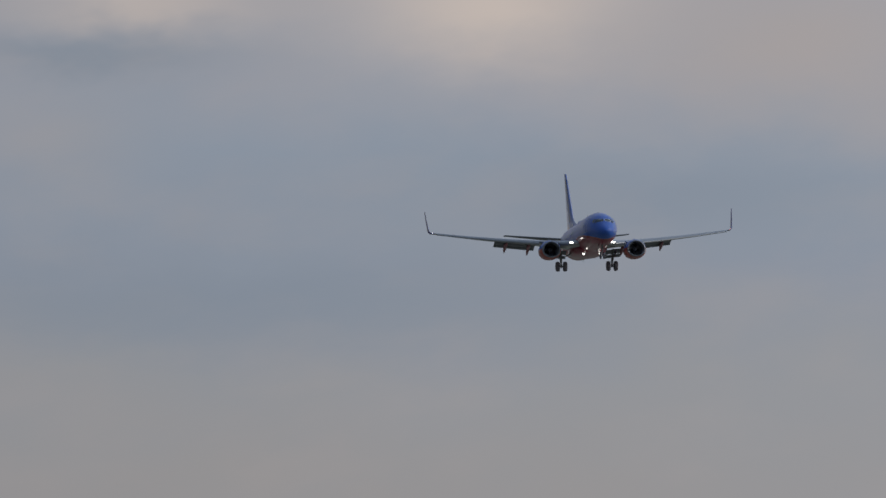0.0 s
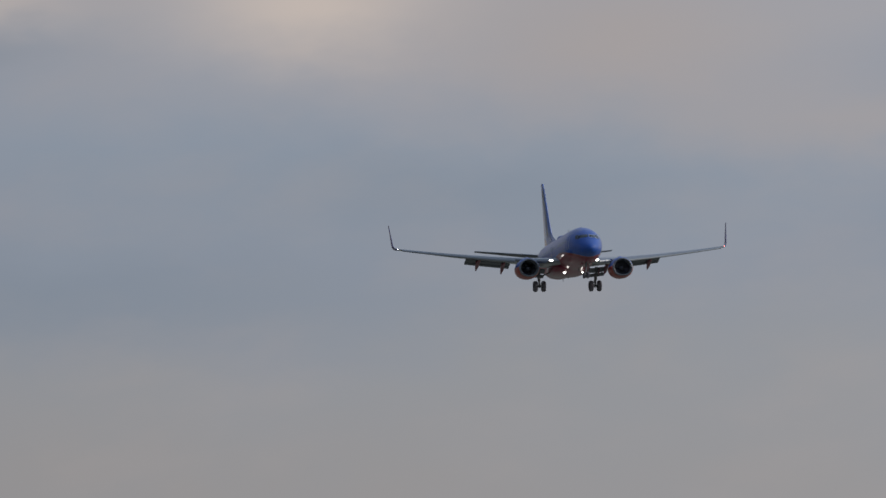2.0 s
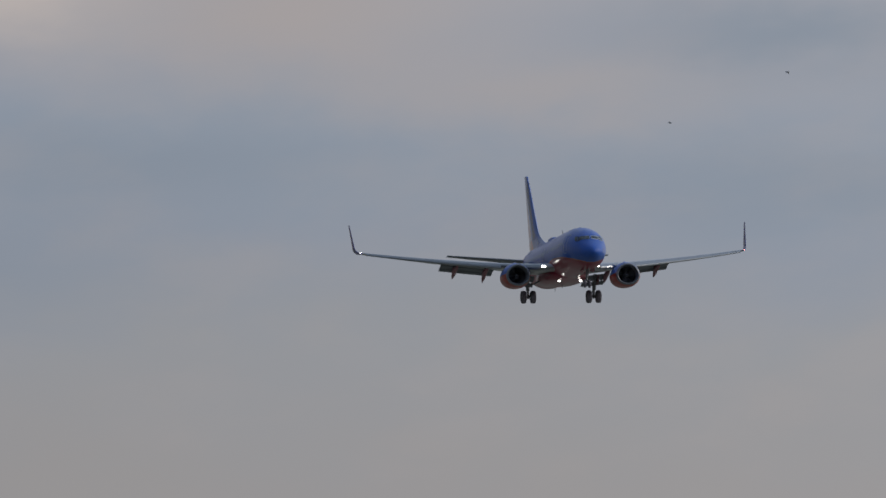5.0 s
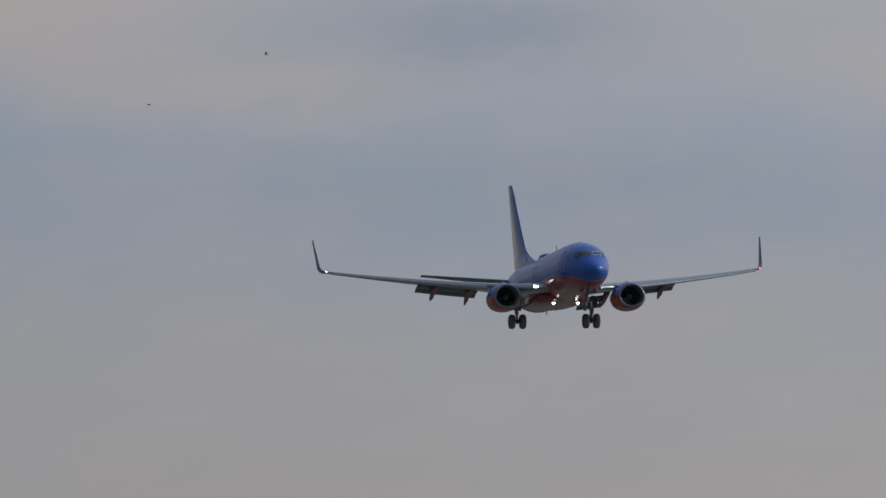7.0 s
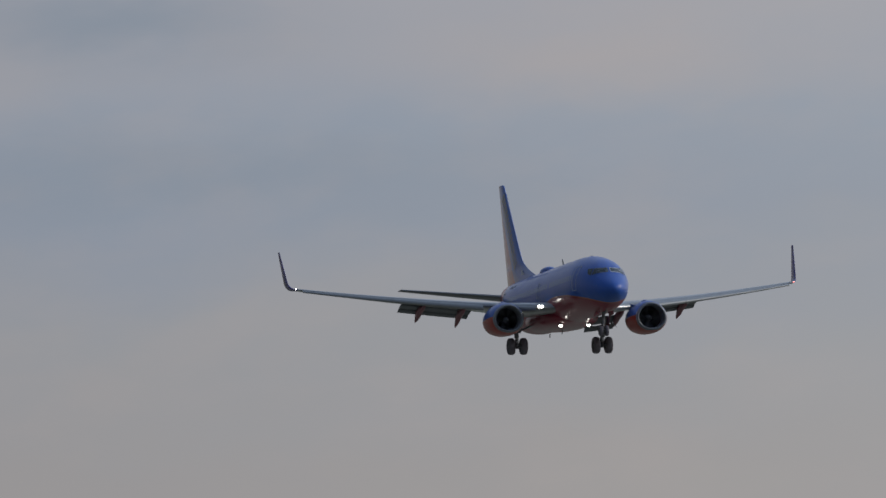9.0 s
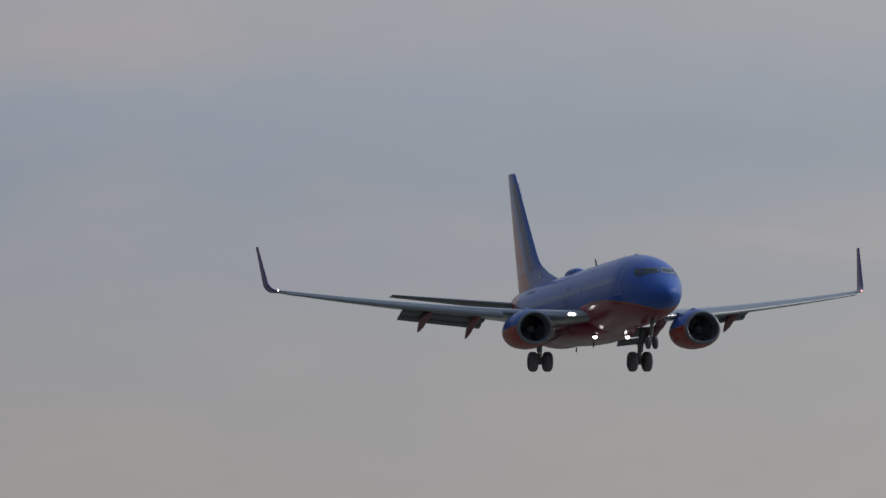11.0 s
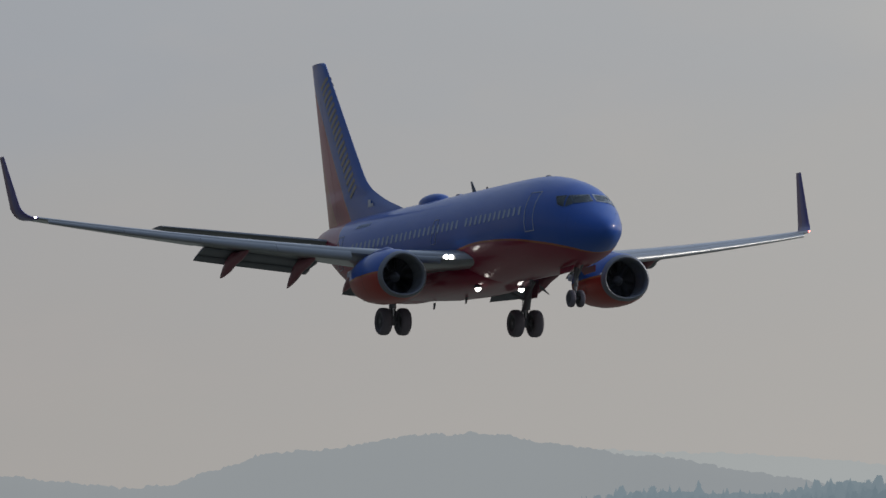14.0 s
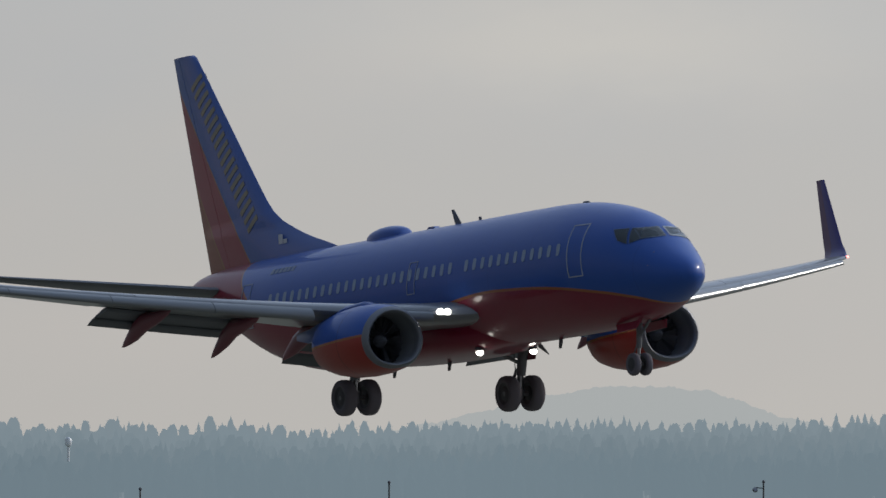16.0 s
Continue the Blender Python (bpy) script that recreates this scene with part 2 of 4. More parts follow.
# pale base colour stands in for the sky showing in the glass
M_PANE = plain("cabin_pane", (0.20, 0.28, 0.40), 0.2, 0.0, 0.2, 0.04)
M_GLASS = plain("cockpit_glass", (0.045, 0.066, 0.072), 0.08, 0.0, 1.0, 0.02)
# near-white metal for the port front frame only, painting in its sun glint
M_FRAME_GLINT = plain("window_frame_glint", (0.78, 0.79, 0.80), 0.38, 0.8)
M_TRIM = plain("window_trim_paint", (0.20, 0.25, 0.34), 0.4)
M_LAMP = glowing("landing_lamp", (1.0, 0.96, 0.88), 6.0)
M_STROBE = glowing("tip_lamp", (1.0, 0.97, 0.95), 5.0)
M_REDLAMP = glowing("red_tip_lamp", (1.0, 0.25, 0.2), 3.0)


# ---- mesh helpers ----
def P(s, y, z):
    """A point of the airliner: metres aft of the nose, to port, and up."""
    return Vector((16.0 - s, y, z))


def part(name, bm, mat, parent, label="", sharp=40):
    bmesh.ops.recalc_face_normals(bm, faces=bm.faces)
    me = bpy.data.meshes.new(name)
    bm.to_mesh(me)
    bm.free()
    for p in me.polygons:
        p.use_smooth = True
    me.set_sharp_from_angle(angle=radians(sharp))
    me.materials.append(mat)
    ob = new(name, me)
    ob.parent = parent
    return tagged(ob, label)


def twin(ob, m, parent=None):
    """Another object on the same mesh."""
    o = new(ob.name.split(".")[0], ob.data)
    o.parent, o.matrix_basis = parent or ob.parent, m
    return tagged(o, ob.get("label", ""))


def skin(rings, bm=None, closed=True, caps=True):
    """Joins rings of points of equal number into a tube."""
    bm = bm or bmesh.new()
    vs = [[bm.verts.new(p) for p in r] for r in rings]
    n = len(vs[0])
    for a, b in zip(vs, vs[1:]):
        for i in range(n if closed else n - 1):
            j = (i + 1) % n
            bm.faces.new((a[i], a[j], b[j], b[i]))
    if caps:
        for r in (vs[0], vs[-1]):
            bm.faces.new(r)
    return bm


def rod(a, b, r1, r2=None, n=10, bm=None):
    a, b = Vector(a), Vector(b)
    d = (b - a).normalized()
    u = d.orthogonal().normalized()
    v = d.cross(u)
    r2 = r1 if r2 is None else r2
    ring = lambda c, r: [c + u * r * math.cos(2 * math.pi * i / n) + v * r * math.sin(2 * math.pi * i / n) for i in range(n)]
    return skin([ring(a, r1), ring(b, r2)], bm)


def slab(poly, off, bm=None):
    """A flat polygon given some thickness along off."""
    poly, off = [Vector(p) for p in poly], Vector(off)
    return skin([poly, [p + off for p in poly]], bm)


def lathe(profile, centre, axis, n=28, bm=None, closed=False):
    """Turns (along, radius) pairs about an axis through centre."""
    d = Vector(axis).normalized()
    u = d.orthogonal().normalized()
    v = d.cross(u)
    c = Vector(centre)
    rings = [[c + d * h + (u * math.cos(t) + v * math.sin(t)) * r for t in [2 * math.pi * i / n for i in range(n)]] for h, r in profile]
    if closed:
        rings.append(rings[0])
    bm = skin(rings, bm, caps=not closed)
    if closed:
        bmesh.ops.remove_doubles(bm, verts=bm.verts, dist=1e-5)
    return bm


def lerp(v, table):
    for (a, fa), (b, fb) in zip(table, table[1:]):
        if v <= b:
            return fa + (fb - fa) * max(0.0, (v - a) / (b - a))
    return table[-1][1]


# ---- the airliner ----
# stations of the body: aft of nose, top, bottom, half width
BODY = [(0.75, -0.62, -0.64, 0.01), (0.8, -0.45, -0.81, 0.20), (0.93, -0.28, -0.97, 0.42), (1.17, -0.08, -1.14, 0.63),
        (1.5, 0.15, -1.31, 0.865), (1.9, 0.43, -1.46, 1.07), (2.3, 0.72, -1.59, 1.22), (2.75, 1.01, -1.74, 1.385),
        (3.2, 1.24, -1.82, 1.505), (3.7, 1.44, -1.88, 1.615), (4.5, 1.65, -1.94, 1.75), (5.4, 1.82, -1.98, 1.85),
        (6.4, 1.94, -2.0, 1.88), (8, 2.0, -2.0, 1.88), (14, 2.0, -2.0, 1.88), (20.5, 2.0, -2.0, 1.88), (22, 2.0, -1.96, 1.87),
        (24, 2.0, -1.74, 1.80), (26, 1.98, -1.24, 1.6), (28, 1.95, -0.46, 1.24), (29.5, 1.9, 0.25, 0.9), (30.6, 1.84, 0.68, 0.6),
        (31.4, 1.74, 0.98, 0.38), (31.8, 1.66, 1.12, 0.26)]
TOP, BOTTOM, WIDE = [[(r[0], r[k]) for r in BODY] for k in (1, 2, 3)]


def spline(table, s):
    """Smooth reading of a table (monotone cubic between the stations)."""
    xs, ys = [a for a, _ in table], [b for _, b in table]
    i = max(0, min(len(xs) - 2, next((k for k in range(len(xs) - 1) if s <= xs[k + 1]), len(xs) - 2)))
    slope = lambda k: 0 if k in (0, len(xs) - 1) else (ys[k + 1] - ys[k - 1]) / (xs[k + 1] - xs[k - 1])
    h = xs[i + 1] - xs[i]
    t = max(0, min(1, (s - xs[i]) / h))
    if i == 0:
        return ys[0] + (ys[1] - ys[0]) * math.sqrt(t)
    return ((2 * t**3 - 3 * t**2 + 1) * ys[i] + (t**3 - 2 * t**2 + t) * h * slope(i) + (3 * t**2 - 2 * t**3) * ys[i + 1]
            + (t**3 - t**2) * h * slope(i + 1))


def half_width(s, z):
    t, b, w = spline(TOP, s), spline(BOTTOM, s), spline(WIDE, s)
    u = min(1.0, abs(z - (t + b) / 2) / max((t - b) / 2, 1e-6))
    return w * math.sqrt(1 - u * u)


def nose_station(y, z):
    """How far aft the nose's skin is at this width and height."""
    s = 0.9
    while half_width(s, z) < abs(y) or not spline(BOTTOM, s) < z < spline(TOP, s):
        s += 0.01
        if s > 6:
            break
    return s


airliner = tagged(new("airliner"), "blue and red twin-engine airliner with winglets, wheels down, landing lamps lit", "airplane")


def build_body():
    ss = [0.75, 0.76, 0.78, 0.8, 0.86, 0.93, 1.03, 1.17, 1.33] + [1.5 + 0.2 * i for i in range(25)] + [6.8 + 0.6 * i for i in range(42)] + [31.5, 31.8]
    ss = sorted({round(s, 3) for s in ss if s <= 31.8})
    n = 56
    rings = []
    for s in ss:
        t, b, w = spline(TOP, s), spline(BOTTOM, s), spline(WIDE, s)
        rings.append([P(s, w * math.sin(2 * math.pi * i / n), (t + b) / 2 + (t - b) / 2 * math.cos(2 * math.pi * i / n)) for i in range(n)])
    body = part("fuselage", skin(rings), M_BODY, airliner, "blue fuselage with red belly and thin gold line", 60)
    # cabin panes
    z = 0.46
    tilt = math.atan2(z, math.sqrt(max(0.01, 4 - z * z)) * 1.0)
    rr = []
    for k in range(16):
        a = 2 * math.pi * k / 16
        c, si = math.cos(a), math.sin(a)
        rr.append((0.105 * math.copysign(abs(c) ** 0.55, c), 0.185 * math.copysign(abs(si) ** 0.55, si)))
    bm = skin([[Vector((u, -0.02, v)) for u, v in rr], [Vector((u, 0.005, v)) for u, v in rr]])
    first = None
    stations = [5.62 + 0.508 * i for i in range(12)] + [12.22 + 0.508 * i for i in range(24)]
    for s in stations:
        for side in (-1, 1):
            y = half_width(s, z)
            m = Matrix.Translation(P(s, side * y, z)) @ pose(0, 0, 0, side * -0.0, 0, 0 if side > 0 else 180) @ pose(0, 0, 0, math.degrees(tilt), 0, 0)
            if first is None:
                first = part("cabin_window", bm, M_PANE, body, "pale cabin window pane")
                first.matrix_basis = m
            else:
                twin(first, m)
    # cockpit panes
    for side in (-1, 1):
        side_panes = [[(3.39, 0.86), (3.02, 0.50), (2.63, 0.36), (2.92, 0.86)], [(2.86, 0.86), (2.58, 0.37), (2.36, 0.47), (2.62, 0.85)]]
        for quad in side_panes:
            cockpit_pane(quad, lambda s, z: (s, half_width(s, z), z), side, body, False)
        cockpit_pane([(0.74, 0.84), (0.05, 0.87), (0.05, 0.55), (0.80, 0.48)], lambda y, z: (nose_station(y, z), y, z), side, body, True)
    # door and exit outlines
    for side in (-1, 1):
        outline(body, side, [(5.22, 1.16), (4.50, 1.16), (4.32, -0.44), (5.04, -0.44)], "cabin_door", 0.022)
        outline(body, side, [(14.88, 0.86), (14.38, 0.86), (14.42, -0.14), (14.90, -0.14)], "overwing_exit", 0.014)
        outline(body, side, [(26.2, 1.1), (25.5, 1.1), (25.45, -0.3), (26.15, -0.3)], "service_door", 0.016)
        # unreadable registration marking
        for k in range(6):
            s = 24.5 - k * 0.28
            quad = [(s, 1.45), (s - 0.2, 1.45), (s - 0.2, 1.30), (s, 1.30)]
            part("marking_bar", on_skin(quad, side, 0.012), M_TRIM, body)
    # roof: satellite dome, blade aerials, beacon
    dome = bmesh.new()
    rings = []
    for k in range(15):
        u = k / 14
        h = 0.40 * math.sin(math.pi * u ** 0.8) ** 0.45 + 0.001
        w = 0.55 * math.sin(math.pi * (0.04 + 0.92 * u)) ** 0.6
        rings.append([P(18.0 + 2.35 * u, w * math.cos(a), 1.92 + h * max(0, math.sin(a)) ** 0.8) for a in [math.pi * i / 14 for i in range(15)]])
    part("satellite_dome", skin(rings, dome), M_BLUE, body, "rounded blue antenna dome", 50)
    part("aerial", slab([P(14.55, -0.012, 1.98), P(14.95, -0.012, 1.98), P(15.16, -0.012, 2.48), P(15.02, -0.012, 2.48)], (0, 0.024, 0)), M_FLAP, body, "grey blade aerial")
    part("aerial", slab([P(13.32, -0.02, 1.98), P(13.48, -0.02, 1.98), P(13.46, -0.02, 2.12), P(13.36, -0.02, 2.12)], (0, 0.04, 0)), M_DARK, body)
    part("aerial", skin([[P(6.65 + 0.42 * u, 0.10 * c * math.cos(a), 1.95 + 0.07 * c * math.sin(a)) for a in [math.pi * i / 8 for i in range(9)]] for u, c in ((0, 0.05), (0.2, 0.8), (0.6, 1), (1, 0.05))]), M_DARK, body)
    part("aerial", slab([P(16.0, -0.1, 1.97), P(16.7, -0.1, 1.97), P(16.5, -0.1, 2.07), P(16.2, -0.1, 2.07)], (0, 0.2, 0)), M_BLUE, body)
    for s, h in ((19.3, 0.26), (15.8, 0.30), (8.85, 0.30)):
        zb = -2.12 if s > 10 else -1.98
        part("belly_aerial", slab([P(s - 0.12, -0.012, zb), P(s + 0.12, -0.012, zb), P(s + 0.16, -0.012, zb - h), P(s + 0.02, -0.012, zb - h)], (0, 0.024, 0)), M_DARK, body)
    for side in (-1, 1):
        for zz in (0.05, -0.35):
            y = side * half_width(1.75, zz)
            part("pitot_probe", rod(P(1.75, y, zz), P(1.70, y + side * 0.012, zz), 0.012, 0.008, 6), M_LIP, body)
    part("tail_nozzle", lathe([(0, 0.24), (0.22, 0.19), (0.22, 0.15), (0.02, 0.14)], P(31.8, 0, 1.39), (-1, 0, 0.12), 16), M_HOT, body, "metal exhaust at the tail cone")
    # wing-to-body fairing under the belly
    rings = []
    for s, w, b, k in ((10.8, 0.7, -1.98, 0.5), (11.8, 1.25, -2.03, 0.8), (13.1, 1.85, -2.12, 1), (14.4, 2.0, -2.16, 1), (16.5, 2.0, -2.16, 1), (18.5, 1.85, -2.1, 1), (20, 1.4, -2.0, 0.8), (21.2, 0.8, -1.92, 0.5)):
        rings.append([P(s, w * math.copysign(abs(math.cos(a)) ** 0.6, math.cos(a)), -1.2 + (b + 1.2) * abs(math.sin(a)) ** 0.6 * (1 if math.sin(a) <= 0 else -0.2)) for a in [2 * math.pi * i / 28 for i in range(28)]])
    part("belly_fairing", skin(rings), M_BODY, airliner, "", 60)


def dense(quad, n=5):
    out = []
    for (a, b), (c, d) in zip(quad, quad[1:] + quad[:1]):
        out += [(a + (c - a) * k / n, b + (d - b) * k / n) for k in range(n)]
    return out


def grid_skin(quad, side, lift, n=6):
    """A patch that follows the body's skin between four (station, height) corners."""
    bm = bmesh.new()
    g = []
    for i in range(n + 1):
        row = []
        for j in range(n + 1):
            u, v = i / n, j / n
            s = (quad[0][0] * (1 - u) + quad[1][0] * u) * (1 - v) + (quad[3][0] * (1 - u) + quad[2][0] * u) * v
            z = (quad[0][1] * (1 - u) + quad[1][1] * u) * (1 - v) + (quad[3][1] * (1 - u) + quad[2][1] * u) * v
            row.append(bm.verts.new(P(s, side * (half_width(s, z) + lift), z)))
        g.append(row)
    for i in range(n):
        for j in range(n):
            bm.faces.new((g[i][j], g[i + 1][j], g[i + 1][j + 1], g[i][j + 1]))
    return bm


def raised(bm, offset):
    """Closes an open sheet into a thin plate by drawing it out along offset."""
    got = bmesh.ops.extrude_face_region(bm, geom=bm.faces[:], use_keep_orig=True)
    bmesh.ops.translate(bm, verts=[v for v in got["geom"] if isinstance(v, bmesh.types.BMVert)], vec=offset)
    return bm


def on_skin(quad, side, lift):
    return raised(grid_skin(quad, side, 0.002, 3), (0, side * lift, 0))


def outline(body, side, quad, name, w):
    """A door's pale painted edge, as one closed thin frame that follows the skin."""
    bm = bmesh.new()
    pts = dense(quad, 8)
    cs, cz = sum(p[0] for p in pts) / len(pts), sum(p[1] for p in pts) / len(pts)
    rows = []
    for k in (0, 1):
        row = []
        for s, z in pts:
            s2, z2 = s - k * math.copysign(w * 1.6, s - cs), z - k * math.copysign(w * 1.6, z - cz)
            row.append(bm.verts.new(P(s2, side * (half_width(s2, z2) + 0.002), z2)))
        rows.append(row)
    n = len(pts)
    for i in range(n):
        j = (i + 1) % n
        bm.faces.new((rows[0][i], rows[0][j], rows[1][j], rows[1][i]))
    raised(bm, (0, side * 0.014, 0))
    part(name, bm, M_LINE, body, "pale outlined door")


def cockpit_pane(quad, where, side, body, bright):
    """Glass that follows the nose's skin between four corners, with a frame round it. where turns a corner into station, width and height."""
    n = 6

    def at(u, v, lift):
        p = [(quad[0][k] * (1 - u) + quad[1][k] * u) * (1 - v) + (quad[3][k] * (1 - u) + quad[2][k] * u) * v for k in (0, 1)]
        s, y, z = where(*p)
        out = Vector((0.55, side * 0.45, 0.55)).normalized() if bright else Vector((0.25, side * 0.9, 0.3)).normalized()
        return P(s, side * y, z) + out * lift

    bm = bmesh.new()
    grid = [[bm.verts.new(at(i / n, j / n, 0.012)) for j in range(n + 1)] for i in range(n + 1)]
    for i in range(n):
        for j in range(n):
            bm.faces.new((grid[i][j], grid[i + 1][j], grid[i + 1][j + 1], grid[i][j + 1]))
    bmesh.ops.solidify(bm, geom=bm.faces[:], thickness=0.008)
    pane = part("cockpit_window", bm, M_GLASS, body, "dark cockpit glass")
    bm = bmesh.new()
    rim = [(k / n, 0) for k in range(n)] + [(1, k / n) for k in range(n)] + [(1 - k / n, 1) for k in range(n)] + [(0, 1 - k / n) for k in range(n)]
    w = 0.05 if bright and side > 0 else 0.018
    outer = [bm.verts.new(at(u, v, 0.022)) for u, v in rim]
    inner = [bm.verts.new(at(0.5 + (u - 0.5) * (1 - w * 2.2), 0.5 + (v - 0.5) * (1 - w * 5), 0.022)) for u, v in rim]
    for i in range(len(rim)):
        j = (i + 1) % len(rim)
        bm.faces.new((outer[i], outer[j], inner[j], inner[i]))
    bmesh.ops.solidify(bm, geom=bm.faces[:], thickness=0.012)
    # port front frame takes the painted glint, the others the dull trim
    part("window_frame", bm, M_FRAME_GLINT if bright and side > 0 else M_TRIM, pane, "metal frame coloured bright for sun glint" if bright and side > 0 else "")


# wing planform: half span, leading edge and trailing edge aft of the nose
LE = [(0.0, 10.2), (1.6, 11.0), (2.4, 11.85), (4.0, 13.0), (4.9, 13.55), (17.0, 19.95)]
TE = [(0.0, 18.3), (5.8, 18.55), (17.0, 21.5)]


def wing_z(y):
    d = max(0.0, y - 1.9)
    return -1.05 + 0.112 * d + 0.0022 * d * d


def foil(y, x0, x1, side, thick=None):
    """Section of the wing at half span y, between two fractions of its chord."""
    a, b = lerp(y, LE), lerp(y, TE)
    c = b - a
    t = thick or lerp(y, [(0, 0.13), (6, 0.125), (17, 0.10)])
    twist = lerp(y, [(0, 0.015), (17, -0.03)])
    h = lambda u: t * c * (1.48 * math.sqrt(max(u, 0)) - 0.63 * u - 1.76 * u**2 + 1.42 * u**3 - 0.51 * u**4)
    us = [x0 + (x1 - x0) * (1 - math.cos(math.pi * k / 12)) / 2 for k in range(13)]
    up = [(u, h(u) * 1.05 + 0.012 * c * math.sin(math.pi * u)) for u in us]
    dn = [(u, -h(u) * 0.80 + 0.012 * c * math.sin(math.pi * u)) for u in us]
    loop = up[::-1] + dn[(1 if x0 == 0 else 0):]
    return [P(a + u * c, side * y, wing_z(y) + v + twist * c * (0.4 - u)) for u, v in loop]


def flap_foil(y, side, s0, z0, chord, turn, thick=0.12):
    c, si = math.cos(radians(turn)), math.sin(radians(turn))
    out = []
    shape = [(0, 0), (0.06, 0.045), (0.25, 0.075), (0.6, 0.05), (1, 0.004), (0.6, -0.02), (0.25, -0.05), (0.06, -0.04)]
    for u, v in shape:
        u, v = u * chord, v * chord * thick / 0.12
        out.append(P(s0 + u * c + v * si, side * y, z0 - u * si + v * c))
    return out


def build_wing(side):
    wing = part("wing", skin([foil(y, 0, 0.88, side) for y in (0.8, 1.6, 2.0, 2.4, 3.2, 4.0, 4.9, 5.8, 7, 8.5, 10.4)]), M_WING, airliner,
                "grey wing with drooped flaps and slats")
    part("outer_panel", skin([foil(y, 0, 0.985, side) for y in (10.42, 12, 13.5, 15, 16.2, 16.9)]), M_WING, wing)
    # blended winglet
    rings = []
    for k in range(15):
        u = k / 14
        a = min(1.0, u / 0.42)
        turn = radians(78) * a
        if u <= 0.42:
            yy = 16.92 + 0.44 * math.sin(turn) / math.sin(radians(78)) * 1.0
            zz = wing_z(16.9) + 0.62 * (1 - math.cos(turn))
        else:
            v = (u - 0.42) / 0.58
            yy = 17.36 + 0.22 * v
            zz = wing_z(16.9) + 0.49 + 2.18 * v
        le = 19.9 + lerp(u, [(0, 0), (0.42, 0.95), (1, 2.2)])
        ch = lerp(u, [(0, 1.58), (0.42, 1.15), (1, 0.5)])
        nrm = Vector((0, -math.sin(turn) * side, math.cos(turn)))
        sec = [(0, 0), (0.05, 0.03), (0.3, 0.05), (0.65, 0.03), (1, 0.003), (0.65, -0.025), (0.3, -0.04), (0.05, -0.025)]
        rings.append([P(le + p * ch, side * yy, zz) + nrm * q * ch for p, q in sec])
    part("winglet", skin(rings), M_WINGLET, wing, "purple-blue winglet curving up from the wing tip")
    # slats along the leading edge
    for y0, y1 in ((5.75, 8.40), (8.415, 11.13), (11.145, 13.88), (13.895, 16.6)):
        rings = []
        for k in range(4):
            y = y0 + (y1 - y0) * k / 3
            a, c = lerp(y, LE), min(lerp(y, TE) - lerp(y, LE), 4.6)
            z = wing_z(y)
            sec = [(0.13, 0.062), (0.09, 0.057), (0.05, 0.047), (0.02, 0.033), (0.0, 0.018), (-0.013, 0.003), (-0.021, -0.014), (-0.022, -0.030), (-0.014, -0.043), (0.0, -0.050), (0.012, -0.048),
                   (0.014, -0.03), (0.012, -0.005), (0.03, 0.02), (0.08, 0.045)]
            rings.append([P(a + u * c - 0.12, side * y, z + v * c - 0.12) for u, v in sec])
        part("slat", skin(rings), M_SLAT, wing, "light grey leading edge slat", 50)
    nose_shape = [(0.30, 0.05), (0.16, 0.08), (0.04, 0.06), (-0.04, 0.0), (-0.08, -0.09), (-0.07, -0.18), (0.0, -0.24), (0.06, -0.20), (0.08, -0.08), (0.16, 0.0)]
    part("krueger_flap", skin([[P(lerp(y, LE) + u - 0.16, side * y, wing_z(y) + v + 0.02) for u, v in nose_shape] for y in (2.7, 3.1, 3.5, 3.95)]), M_SLAT, wing, "rounded bare metal flap at the wing root", 50)
    # trailing edge flaps: a main and an aft element, inboard and outboard
    inboard = {"flap": (0.25, 0, 0.90, 30), "aft_flap": (0.76, 0.84, 0.50, 42)}
    outboard = {"flap": (0.05, -0.14, 0.98, 14), "aft_flap": (0.295, 0.76, 0.54, 20)}
    for y0, y1, elements in ((2.15, 4.2, inboard), (5.7, 10.1, outboard)):
        for element, (drop, back, chord, turn) in elements.items():
            rings = []
            for k in range(4):
                y = y0 + (y1 - y0) * k / 3
                c = lerp(y, TE) - lerp(y, LE)
                s0 = lerp(y, LE) + 0.88 * c - 0.12 + back
                rings.append(flap_foil(y, side, s0, wing_z(y) - drop, chord, turn))
            part(element, skin(rings), M_FLAP, wing)
    # canoe fairings over the flap tracks
    for y, s1, z1 in ((8.92, 20.41, -1.15), (6.49, 19.2, -1.62), (4.2, 18.85, -1.76)):
        rings = []
        zw = wing_z(y) - 0.12
        s0 = s1 - 3.3
        for u, w, h in ((0, 0.01, 0.01), (0.1, 0.10, 0.10), (0.3, 0.17, 0.20), (0.52, 0.20, 0.30), (0.7, 0.18, 0.30), (0.85, 0.12, 0.19), (0.95, 0.06, 0.09), (1, 0.012, 0.015)):
            s = s0 + (s1 - s0) * u
            z = zw - 0.22 * math.sin(math.pi * min(u, 0.55) / 1.1) if u <= 0.55 else zw - 0.22 + (z1 - zw + 0.22) * ((u - 0.55) / 0.45)
            rings.append([P(s, side * y + w * math.cos(t), z + h * math.sin(t)) for t in [2 * math.pi * i / 14 for i in range(14)]])
        part("flap_track_fairing", skin(rings), M_MAROON, wing, "pointed maroon fairing")
    # lamps in the wing root and at the tip
    for dy in (2.29, 2.45):
        s = lerp(dy, LE) + 0.02
        lamp = part("landing_lamp", lathe([(0, 0.0), (0.012, 0.06), (0.03, 0.085), (-0.02, 0.10), (-0.16, 0.08)], P(s - 0.08, side * dy, wing_z(dy) + 0.11), (1, 0, 0), 16), M_LAMP, wing, "lit landing lamp")
